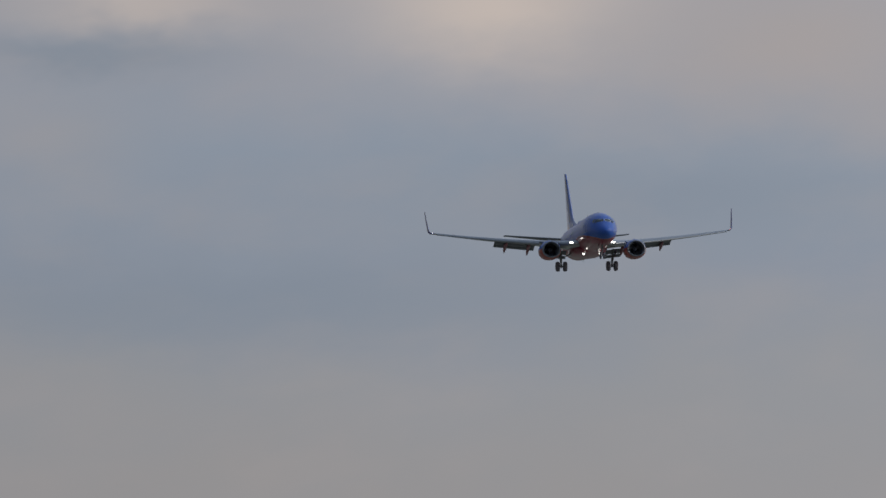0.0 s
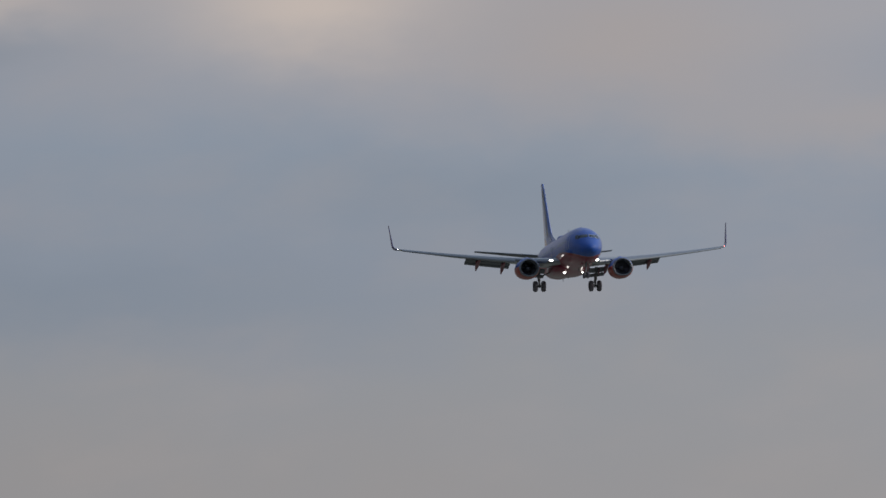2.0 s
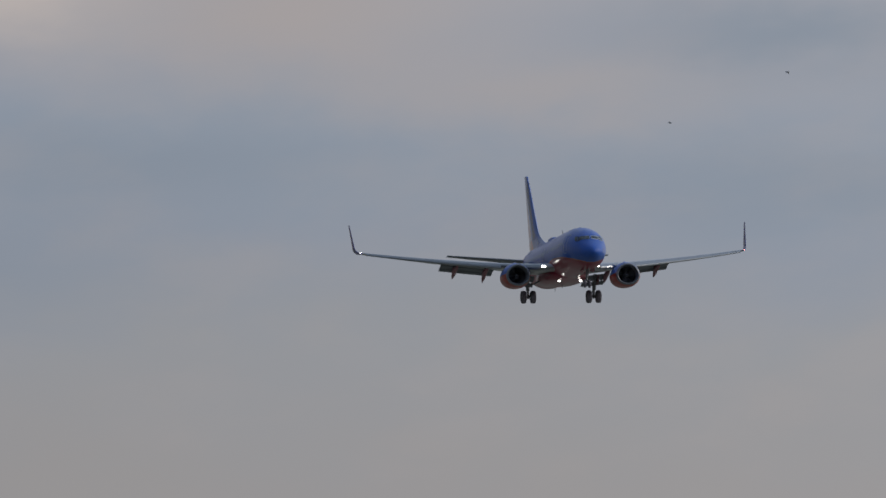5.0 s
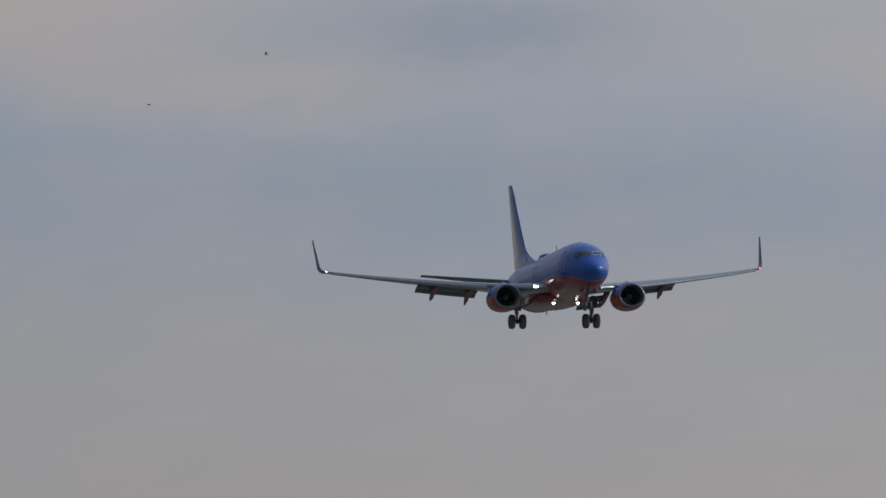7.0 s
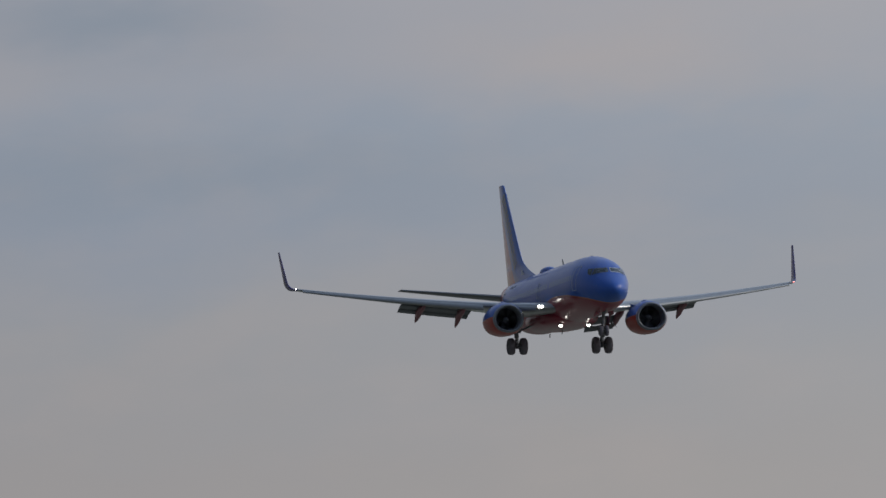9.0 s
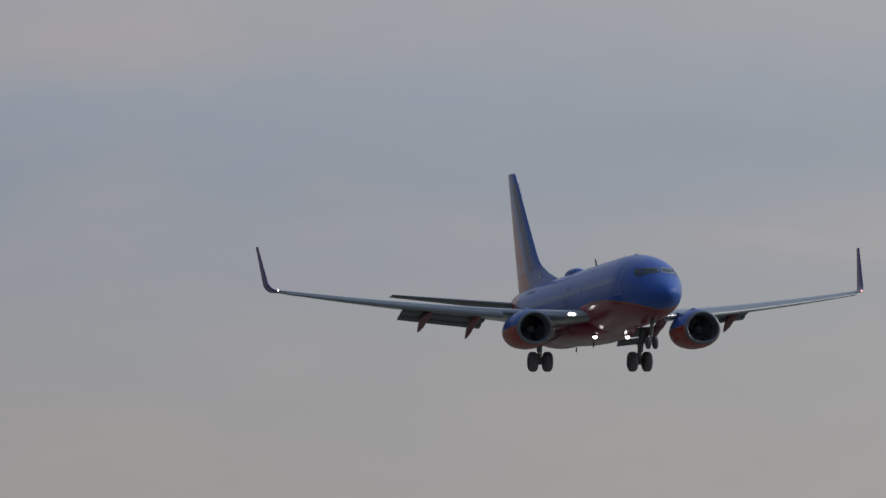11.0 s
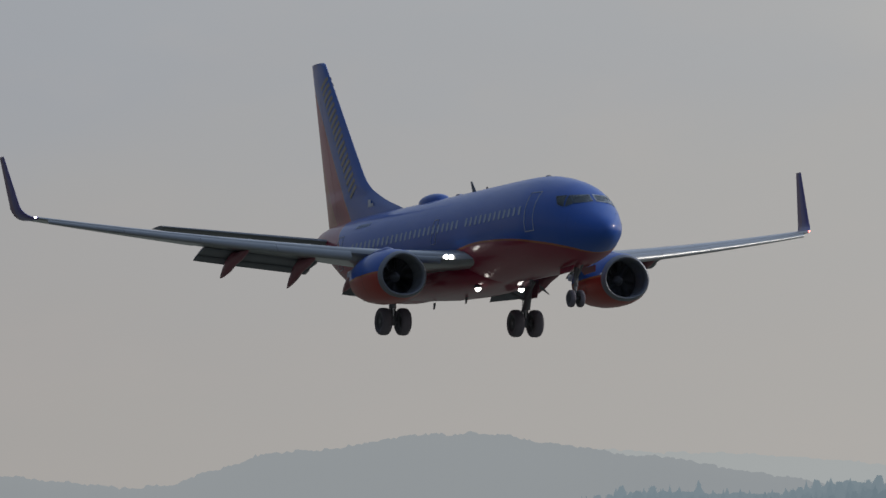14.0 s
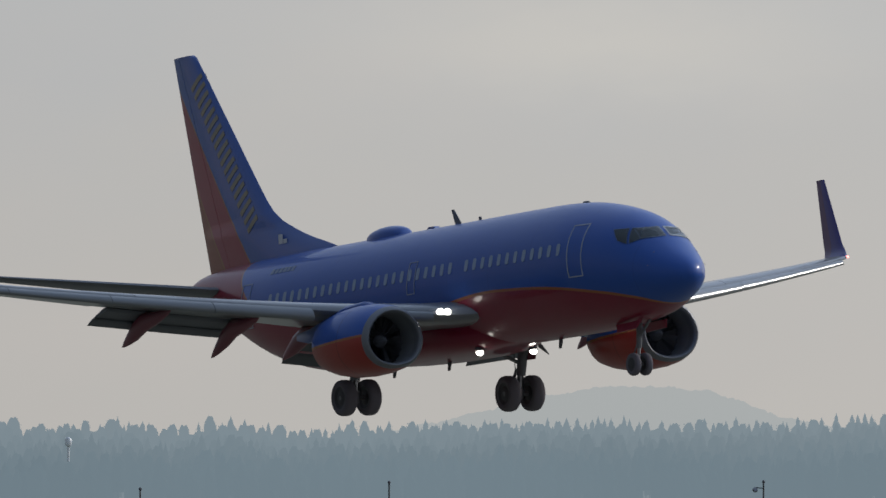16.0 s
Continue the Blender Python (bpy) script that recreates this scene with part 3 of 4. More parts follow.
    part("tip_lamp", lathe([(0, 0.01), (0.03, 0.03), (0.0, 0.04), (-0.10, 0.04)], P(19.98, side * 17.0, wing_z(16.9) + 0.03), (1, 0, 0), 12), M_STROBE if side < 0 else M_REDLAMP, wing)


def build_engine(side):
    y0, z0, s0 = side * 4.83, -1.77, 10.5
    engine = tagged(new("engine"), "turbofan engine in a blue and red cowl", "")
    engine.parent = airliner

    def ring(s, r, n=36, flat=0.12, sink=0.0):
        out = []
        for i in range(n):
            a = 2 * math.pi * i / n
            c, si = math.cos(a), math.sin(a)
            squash = 1 - flat * max(0, -si) ** 2
            wide = 1 + 0.05 * (1 - abs(si))
            out.append(P(s, y0 + r * c * wide, z0 + sink + r * si * squash))
        return out

    part("cowl", skin([ring(s0 + a, r, sink=k) for a, r, k in ((0.20, 1.01, 0), (0.5, 1.09, 0), (1.0, 1.15, 0), (1.6, 1.17, 0.0), (2.3, 1.14, 0.0), (3.0, 1.05, 0.02), (3.5, 0.93, 0.04), (3.5, 0.86, 0.04), (3.0, 0.90, 0.02))], caps=False),
         M_COWL, engine, "cowl, blue above and red below with a gold line")
    part("inlet_lip", skin([ring(s0 + a, r) for a, r in ((0.20, 1.01), (0.08, 0.965), (0.02, 0.925), (0.0, 0.89), (0.03, 0.845), (0.12, 0.81), (0.3, 0.79))], caps=False), M_LIP, engine, "polished metal inlet lip")
    part("inlet_duct", skin([ring(s0 + a, r, flat=f) for a, r, f in ((0.3, 0.79, 0.12), (0.6, 0.78, 0.07), (1.05, 0.79, 0.0), (1.3, 0.80, 0.0))], caps=False), M_DUCT, engine)
    blade = None
    for k in range(24):
        a = 2 * math.pi * k / 24
        hub = P(s0 + 1.05, y0, z0)
        if blade:
            twin(blade, Matrix.Translation(hub) @ pose(0, 0, 0, 360 * k / 24) @ Matrix.Translation(-hub))
            continue
        bm = bmesh.new()
        pts = []
        for r, tw, w in ((0.2, 0.5, 0.12), (0.5, 0.8, 0.17), (0.77, 1.05, 0.19)):
            ca, sa = math.cos(a), math.sin(a)
            t = Vector((0, -sa, ca))
            c = P(s0 + 1.05, y0, z0) + Vector((0, ca, sa)) * r
            d = t * math.sin(tw) + Vector((1, 0, 0)) * math.cos(tw)
            pts.append((c - d * w, c + d * w))
        vs = [(bm.verts.new(p), bm.verts.new(q)) for p, q in pts]
        for (p, q), (p2, q2) in zip(vs, vs[1:]):
            bm.faces.new((p, q, q2, p2))
        bmesh.ops.solidify(bm, geom=bm.faces[:], thickness=0.012)
        blade = part("fan_blade", bm, M_FAN, engine, "dark fan blade")
    part("spinner", lathe([(0, 0.0), (-0.05, 0.05), (-0.2, 0.13), (-0.42, 0.21), (-0.6, 0.22)], P(s0 + 0.55, y0, z0), (1, 0, 0), 20), M_FAN, engine)
    part("fan_case", lathe([(0, 0.82), (-0.02, 0.82), (-0.02, 0.0)], P(s0 + 1.08, y0, z0), (1, 0, 0), 28), M_FAN, engine)
    part("exhaust_nozzle", lathe([(0, 0.66), (-0.9, 0.56), (-1.5, 0.42), (-1.5, 0.38), (-0.2, 0.5)], P(s0 + 3.0, y0, z0 + 0.08), (1, 0, 0), 28), M_HOT, engine, "bare titanium nozzle")
    part("exhaust_cone", lathe([(0, 0.3), (-0.5, 0.2), (-0.9, 0.03)], P(s0 + 4.2, y0, z0 + 0.08), (1, 0, 0), 16), M_HOT, engine)
    rings = []
    for s, zt, zb, w in ((11.6, -0.62, -0.8, 0.05), (12.2, -0.5, -0.9, 0.18), (13.2, -0.55, -1.0, 0.24), (14.2, -0.75, -1.3, 0.26), (15.6, -1.05, -1.5, 0.2), (16.6, -1.15, -1.35, 0.06)):
        rings.append([P(s, y0 + w * c, z) for c, z in ((-1, zb), (-1, zt - 0.08), (-0.5, zt), (0.5, zt), (1, zt - 0.08), (1, zb))])
    part("pylon", skin(rings), M_BLUE, engine, "engine pylon", 50)
    # strakes on the inboard face of the cowl
    part("strake", slab([P(11.3, y0 - side * 0.86, z0 + 0.78), P(12.3, y0 - side * 0.88, z0 + 0.80), P(12.3, y0 - side * 1.05, z0 + 1.02)], (0, 0, 0.02)), M_COWL, engine)


FIN_LE = [(1.6, 21.4), (2.08, 22.7), (2.50, 24.35), (2.90, 25.5), (3.24, 26.3), (3.55, 26.72), (3.93, 27.08), (4.78, 27.80), (6.74, 29.43), (8.78, 31.15), (8.88, 31.35)]


def fin_te(z):
    return 30.96 + (z - 1.74) * 0.2423


def fin_half(z, u):
    return lerp(z, [(1.6, 0.26), (3.5, 0.24), (9, 0.10)]) * math.sin(math.pi * min(1, max(0.0, u)) ** (0.62 if z > 3 else 0.9)) ** 0.8 + 0.004


def build_tail():
    zs = [1.6, 1.8, 2.03, 2.2, 2.43, 2.62, 2.81, 3.0, 3.14, 3.45, 3.83, 4.3, 4.78, 5.8, 6.74, 7.8, 8.5, 8.78, 8.87]

    def band(u0, u1):
        rings = []
        for z in zs:
            a, b = lerp(z, FIN_LE), fin_te(z)
            split = b - 0.30 * (b - max(a, 26.5 + (z - 3) * 0.75))
            us = []
            for k in range(11):
                s = (a + (split - a) * k / 10) if u0 == 0 else (split + 0.02 + (b - split - 0.02) * k / 10)
                us.append(((s - a) / (b - a), s))
            rings.append([P(s, fin_half(z, u), z) for u, s in us] + [P(s, -fin_half(z, u), z) for u, s in us[::-1]])
        return skin(rings)

    fin = part("tail_fin", band(0, 0.7), M_TAIL, airliner, "tall blue tail fin, red behind, with gold marking", 50)
    part("rudder", band(0.7, 1), M_TAIL, fin, "", 50)
    # gold marking down the fin, as plain strokes
    a, b = Vector((31.15, 8.1)), Vector((27.5, 3.0))
    along = (b - a).normalized()
    across = Vector((along.y, -along.x))

    def on_fin(q, side, lift):
        le, te = lerp(q.y, FIN_LE), fin_te(q.y)
        return P(q.x, side * (fin_half(q.y, (q.x - le) / (te - le)) + lift), q.y)

    for side in (-1, 1):
        for k in range(9):
            c0 = a + (b - a) * (k + 0.5) / 9
            for off in (-0.17, 0.17):
                c = c0 + along * off
                rows = [[c + across * (-0.38 + 0.76 * i / 8) + along * j for i in range(9)] for j in (-0.085, 0.0, 0.085)]
                bm = bmesh.new()
                vs = [[bm.verts.new(on_fin(q, side, 0.004)) for q in row] for row in rows]
                for r1, r2 in zip(vs, vs[1:]):
                    for i in range(8):
                        bm.faces.new((r1[i], r1[i + 1], r2[i + 1], r2[i]))
                raised(bm, (0, side * 0.009, 0))
                part("marking_bar", bm, M_GOLD, fin, "plain gold marking stroke")
        le, te = lerp(2.4, FIN_LE), fin_te(2.4)
        for s, z, w, h in ((25.95, 2.36, 0.26, 0.30), (25.68, 2.36, 0.24, 0.14)):
            y = side * (fin_half(z, (s - le) / (te - le)) + 0.004)
            part("flag_marking", slab([P(s, y, z), P(s - w, y, z), P(s - w, y, z + h), P(s, y, z + h)], (0, side * 0.012, 0)), M_WHITE, fin)
    for side in (-1, 1):
        def sec(y, x0, x1):
            u = y / 7.16
            le, ch = 27.9 + 3.75 * u, 3.7 + (1.3 - 3.7) * u
            z = 0.99 + 0.93 * u
            h = lambda t: 0.10 * ch * (1.48 * math.sqrt(t) - 0.63 * t - 1.76 * t**2 + 1.42 * t**3 - 0.51 * t**4) * 0.9 + 0.004
            us = [x0 + (x1 - x0) * k / 9 for k in range(10)]
            return [P(le + t * ch, side * y, z + h(t)) for t in us] + [P(le + t * ch, side * y, z - h(t)) for t in us[::-1]]
        ys = (0.4, 1.5, 3, 4.5, 6, 7.0, 7.16)
        # darker flap grey here stands in for shade on the tailplane's underside
        stab = part("tailplane", skin([sec(y, 0, 0.70) for y in ys]), M_FLAP, airliner, "grey horizontal tailplane")
        part("elevator", skin([sec(y, 0.71, 1) for y in ys]), M_FLAP, stab)


def wheel(parent, c, r, w):
    h = w / 2
    tyre = [(-h * 0.78, r * 0.60), (-h, r * 0.74), (-h * 0.98, r * 0.86), (-h * 0.75, r * 0.96), (-h * 0.35, r), (h * 0.35, r), (h * 0.75, r * 0.96), (h * 0.98, r * 0.86), (h, r * 0.74), (h * 0.78, r * 0.60)]
    wh = part("wheel", lathe(tyre, c, (0, 1, 0), 32, closed=True), M_TYRE, parent, "black rubber wheel")
    part("rim", lathe([(-h * 0.72, 0.0), (-h * 0.72, r * 0.3), (-h * 0.6, r * 0.42), (-h * 0.8, r * 0.61), (h * 0.8, r * 0.61), (h * 0.6, r * 0.42), (h * 0.72, r * 0.3), (h * 0.72, 0.0)], c, (0, 1, 0), 24), M_RIM, wh)


def build_gear():
    for side in (-1, 1):
        y, s, z = side * 2.89, 16.64, -3.13
        gear = tagged(new("main_gear"), "lowered main landing gear leg with two wheels", "")
        gear.parent = airliner
        part("strut", rod(P(s - 0.25, y + side * 0.15, -1.2), P(s - 0.05, y + side * 0.03, -2.58), 0.17, 0.15, 14), M_STRUT, gear)
        part("piston", rod(P(s - 0.05, y + side * 0.03, -2.4), P(s, y, z + 0.1), 0.10, 0.10, 12), M_CHROME, gear, "shiny oleo piston")
        part("axle", rod(P(s, y - 0.58, z), P(s, y + 0.58, z), 0.075, None, 12), M_STRUT, gear)
        part("hub", lathe([(-0.16, 0.10), (0.16, 0.13), (0.22, 0.10)], P(s, y, z), (0, 0, 1), 12), M_STRUT, gear)
        bm = rod(P(s + 0.16, y, -2.35), P(s + 0.42, y, -2.72), 0.035, 0.045, 8)
        rod(P(s + 0.42, y, -2.72), P(s + 0.10, y, z + 0.08), 0.045, 0.035, 8, bm)
        part("torque_link", bm, M_STRUT, gear)
        part("side_brace", rod(P(s - 0.1, y, -2.2), P(s - 0.1, y - side * 1.15, -1.7), 0.06, None, 8), M_STRUT, gear)
        part("drag_brace", rod(P(s - 0.15, y, -2.15), P(s - 0.95, y + side * 0.05, -1.5), 0.05, None, 8), M_STRUT, gear)
        bm = rod(P(s - 0.18, y + 0.07, -1.6), P(s - 0.14, y + 0.05, -2.9), 0.018, None, 6)
        rod(P(s + 0.12, y - 0.07, -1.7), P(s + 0.12, y - 0.05, -2.85), 0.015, None, 6, bm)
        rod(P(s - 0.1, y - 0.1, -2.5), P(s - 0.16, y - 0.22, -3.0), 0.014, None, 6, bm)
        part("brake_hose", bm, M_DARK, gear)
        part("gear_door", slab([P(s - 0.62, y + side * 0.42, -1.25), P(s + 0.5, y + side * 0.42, -1.3), P(s + 0.32, y + side * 0.34, -2.1), P(s - 0.42, y + side * 0.34, -2.1)], (0, side * 0.035, 0)), M_MAROON, gear, "dark red gear door")
        # hinged curved panel beside the leg
        part("hinge_panel", slab([P(s - 0.75, y + side * 0.35, -1.62), P(s - 0.3, y + side * 0.55, -1.72), P(s - 0.2, y + side * 1.0, -1.98), P(s - 0.5, y + side * 0.62, -1.72)], (0, 0, 0.03)), M_DARK, gear)
        for dy in (-0.42, 0.42):
            wheel(gear, P(s, y + dy, z), 0.56, 0.42)
        # retractable lamp under the belly
        lamp = tagged(new("belly_lamp"), "lit retractable landing lamp under the belly")
        lamp.parent = airliner
        part("housing", rod(P(12.36, side * 0.94, -1.8), P(12.26, side * 0.94, -2.10), 0.06, 0.15, 12), M_DARK, lamp)
        part("bulb", lathe([(0, 0.0), (-0.01, 0.09), (-0.04, 0.125), (-0.09, 0.12)], P(12.18, side * 0.94, -2.11), (1, 0, -0.05), 16), M_LAMP, lamp, "glowing lamp face")
    s, z = 4.23, -3.13
    gear = tagged(new("nose_gear"), "lowered nose landing gear with two small wheels", "")
    gear.parent = airliner
    part("strut", rod(P(s - 0.15, 0, -1.75), P(s - 0.03, 0, -2.65), 0.10, 0.085, 12), M_STRUT, gear)
    part("piston", rod(P(s - 0.03, 0, -2.6), P(s, 0, z + 0.05), 0.055, None, 10), M_CHROME, gear, "shiny oleo piston")
    part("axle", rod(P(s, -0.26, z), P(s, 0.26, z), 0.05, None, 10), M_STRUT, gear)
    part("drag_brace", rod(P(s - 0.05, 0, -2.35), P(s - 0.85, 0, -1.8), 0.045, None, 8), M_STRUT, gear)
    bm = rod(P(s + 0.10, 0, -2.55), P(s + 0.28, 0, -2.80), 0.022, None, 6)
    rod(P(s + 0.28, 0, -2.80), P(s + 0.06, 0, z + 0.06), 0.022, None, 6, bm)
    part("torque_link", bm, M_STRUT, gear)
    for dy in (-0.2, 0.2):
        wheel(gear, P(s, dy, z), 0.345, 0.2)
    for side in (-1, 1):
        part("gear_door", slab([P(3.2, side * 0.42, -1.86), P(4.7, side * 0.42, -1.9), P(4.55, side * 0.50, -2.16), P(3.4, side * 0.50, -2.10)], (0, side * 0.03, 0)), M_BODY, gear, "open red nose gear door")


build_body()
for side in (-1, 1):
    build_wing(side)
    build_engine(side)
build_tail()
build_gear()


# ---- the land ----
def ground_material():
    m, g = material("airfield_grass")
    p = g.node("ShaderNodeNewGeometry").outputs["Position"]
    n1, n2 = g.noise(p, 0.02, 4.0, 0.6), g.noise(p, 1.5, 3.0, 0.6)
    col = g.mix(n1, (0.19, 0.19, 0.15, 1), (0.29, 0.28, 0.24, 1))
    col = g.mix(g.math("MULTIPLY", n2, 0.4), col, (0.08, 0.09, 0.04, 1))
    finish(g, col, 1.0, bump=n2, depth=0.05, gloss=0.0)
    return m


def build_ground():
    bm = bmesh.new()
    n = 40
    v = [[bm.verts.new((-6000 + 12000 * i / n, -6000 + 12000 * j / n, 0)) for j in range(n + 1)] for i in range(n + 1)]
    for i in range(n):
        for j in range(n):
            bm.faces.new((v[i][j], v[i + 1][j], v[i + 1][j + 1], v[i][j + 1]))
    ob = part("ground", bm, ground_material(), None)
    tagged(ob, "flat airfield grass reaching to the horizon", "ground", kind="structure")


# haze is put into these land materials as blue-grey emission
M_WOODS = distance("haze_glow_conifers", (0.024, 0.034, 0.028, 1), lin(119, 136, 146), 0.82, 0.05, 0.92, lin(130, 144, 152))
M_HILL = distance("haze_glow_hillside", (0.030, 0.036, 0.034, 1), lin(153, 158, 161), 0.93, 0.02)
M_HILL2 = distance("haze_glow_far_hillside", (0.030, 0.036, 0.034, 1), lin(171, 175, 175), 0.95, 0.02)


def ridge(name, dist, depth, crest, mat, label, rough):
    """A long wooded hill: its crest line as (bearing, elevation) breaks, with an uneven top."""
    bm = bmesh.new()
    a0, a1 = crest[0][0], crest[-1][0]
    n = int((a1 - a0) / 0.012)
    rows = []
    for i in range(n + 1):
        a = a0 + (a1 - a0) * i / n
        h = math.tan(radians(lerp(a, crest))) * dist + EYE.z
        h += rough * (noise.noise((a * 9, 1.3, dist)) + 0.8 * noise.noise((a * 31, 7.1, dist)) + 0.7 * noise.noise((a * 90, 2.2, dist)))
        row = []
        for d, k in ((-depth, 0.0), (-depth * 0.6, 0.45), (-depth * 0.25, 0.85), (0, 1.0), (depth * 0.5, 0.6), (depth, 0.0)):
            q = bearing(a, 0, dist + d)
            row.append(bm.verts.new((q.x, q.y, -0.5 + (max(h, 0.5) + 0.5) * k)))
        rows.append(row)
    for p, q in zip(rows, rows[1:]):
        for i in range(len(p) - 1):
            bm.faces.new((p[i], q[i], q[i + 1], p[i + 1]))
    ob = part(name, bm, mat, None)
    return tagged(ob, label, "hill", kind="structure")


def conifer(vs, fs, rng, x, y, h, r):
    """A fir: a thin trunk and a ragged cone of small sprays, thinning out to its edge and top."""
    k = len(vs)
    vs += [(x - 0.25, y, -0.2), (x + 0.25, y, -0.2), (x, y + 0.3, -0.2), (x, y, h * 0.97)]
    fs += [(k, k + 1, k + 3), (k + 1, k + 2, k + 3), (k + 2, k, k + 3)]
    slope = rng.uniform(0.34, 0.62)
    m, k, levels = 8, len(vs), (0.0, 0.5, 1.2, 2.1, 3.2, 4.6, 6.4, 9.0, 13.0)
    wide = lambda deep: min(r, 0.06 + slope * deep * (0.82 + 0.25 * math.sin(3.3 * deep + 7 * slope)))
    for n, deep in enumerate(levels):
        for i in range(m):
            a = 6.283 * i / m
            q = wide(deep) * rng.uniform(0.6, 0.95)
            vs.append((x + q * math.cos(a), y + q * math.sin(a), max(-0.2, h - deep + rng.uniform(-0.3, 0.3))))
        if n:
            b = k + m * n
            fs.extend((b - m + i, b - m + (i + 1) % m, b + (i + 1) % m, b + i) for i in range(m))
    for _ in range(48):
        deep = min(h, 8.0) * rng.random() ** 0.8
        spray(vs, fs, rng, x, y, h - deep - 0.1, wide(deep) * rng.uniform(0.7, 1.3), 0.14 + 0.26 * min(1.0, deep / 4))


def broadleaf(vs, fs, rng, x, y, h, r):
    """A rounder tree: trunk and an uneven crown of small sprays."""
    k = len(vs)
    vs += [(x - 0.3, y, -0.2), (x + 0.3, y, -0.2), (x, y + 0.3, -0.2), (x, y, h * 0.8)]
    fs += [(k, k + 1, k + 3), (k + 1, k + 2, k + 3), (k + 2, k, k + 3)]
    m, k, rows = 9, len(vs), 7
    for n in range(rows):
        u = n / (rows - 1)
        for i in range(m):
            a = 6.283 * i / m
            q = r * math.sin(math.pi * (0.05 + 0.62 * u)) ** 0.6 * rng.uniform(0.65, 0.95)
            vs.append((x + q * math.cos(a), y + q * math.sin(a), max(-0.2, h - 7.5 * u + rng.uniform(-0.35, 0.25))))
        if n:
            b = k + m * n
            fs.extend((b - m + i, b - m + (i + 1) % m, b + (i + 1) % m, b + i) for i in range(m))
    for _ in range(50):
        u = rng.random()
        spray(vs, fs, rng, x, y, h - 7.0 * u, r * rng.uniform(0.7, 1.05) * math.sin(math.pi * (0.05 + 0.62 * u)) ** 0.6, rng.uniform(0.2, 0.4))


def spray(vs, fs, rng, x, y, z, out, size):
    """One small tuft of foliage at some distance from the trunk."""
    a = rng.uniform(0, 6.283)
    cx, cy = x + out * math.cos(a), y + out * math.sin(a)
    k = len(vs)
    for _ in range(3):
        vs.append((cx + rng.uniform(-1, 1) * size, cy + rng.uniform(-1, 1) * size, z + rng.uniform(-1, 0.7) * size))
    vs.append((cx, cy, z + size * rng.uniform(-0.5, 0.8)))
    fs += [(k, k + 1, k + 2), (k, k + 1, k + 3), (k + 1, k + 2, k + 3)]


def woods(name, dist, depth, rows, a0, a1, crest, gap, mat, label, seed, broad=0.42):
    rng = random.Random(seed)
    vs, fs = [], []
    for row in range(rows):
        back = row / max(1, rows - 1)
        d = dist - depth * (1 - back)
        a = a0
        while a < a1:
            a += math.degrees(gap / d) * rng.uniform(0.5, 1.6)
            top = (math.tan(radians(lerp(a, crest))) * d + EYE.z) * lerp(back, [(0, 0.68), (1, 1.0)])
            stand = 1.6 * noise.noise((a * 4, row * 0.7, seed)) + 1.1 * noise.noise((a * 13, row, seed))
            h = top + stand + rng.uniform(-1.4, 0.5) + (rng.uniform(0.4, 1.6) if rng.random() < 0.14 else 0)
            if h < 2.5:
                continue
            q = bearing(a, 0, d + rng.uniform(-12, 12))
            if rng.random() < broad:
                broadleaf(vs, fs, rng, q.x, q.y, h - 0.5, rng.uniform(1.8, 3.0))
            else:
                conifer(vs, fs, rng, q.x, q.y, h, rng.uniform(1.6, 2.6))
    me = bpy.data.meshes.new(name)
    me.from_pydata(vs, [], fs)
    me.materials.append(mat)
    ob = new(name, me)
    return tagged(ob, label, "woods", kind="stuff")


build_ground()
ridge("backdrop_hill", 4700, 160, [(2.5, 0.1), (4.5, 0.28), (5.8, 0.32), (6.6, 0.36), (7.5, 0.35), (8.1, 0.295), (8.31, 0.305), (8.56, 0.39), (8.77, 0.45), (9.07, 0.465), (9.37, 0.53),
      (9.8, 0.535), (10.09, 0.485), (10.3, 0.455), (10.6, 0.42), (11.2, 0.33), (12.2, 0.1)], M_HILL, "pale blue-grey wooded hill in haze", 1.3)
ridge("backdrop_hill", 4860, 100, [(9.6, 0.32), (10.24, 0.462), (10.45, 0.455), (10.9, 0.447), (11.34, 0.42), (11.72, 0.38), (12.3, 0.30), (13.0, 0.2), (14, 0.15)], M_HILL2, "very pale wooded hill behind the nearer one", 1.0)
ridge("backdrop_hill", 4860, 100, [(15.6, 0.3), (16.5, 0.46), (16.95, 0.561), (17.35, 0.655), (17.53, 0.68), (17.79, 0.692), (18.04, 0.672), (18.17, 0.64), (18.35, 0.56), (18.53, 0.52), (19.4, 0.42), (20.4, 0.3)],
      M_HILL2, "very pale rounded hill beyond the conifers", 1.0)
CREST = [(9.9, 0.20), (10.45, 0.30), (10.8, 0.30), (11.08, 0.29), (11.34, 0.355), (11.7, 0.35), (12.0, 0.37), (12.3, 0.37), (12.55, 0.41), (12.8, 0.45), (13.17, 0.49),
         (13.33, 0.51), (13.65, 0.53), (14.06, 0.522), (14.6, 0.522), (15.0, 0.528), (15.4, 0.54), (15.64, 0.515), (15.9, 0.545), (16.2, 0.51), (16.6, 0.535),
         (17.4, 0.545), (18.0, 0.545), (18.4, 0.535), (18.6, 0.55), (18.8, 0.57), (20.5, 0.61)]
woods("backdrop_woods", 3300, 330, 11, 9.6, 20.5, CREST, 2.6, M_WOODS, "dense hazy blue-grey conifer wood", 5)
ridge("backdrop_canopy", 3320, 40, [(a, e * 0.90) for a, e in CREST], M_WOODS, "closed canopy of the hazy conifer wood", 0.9)


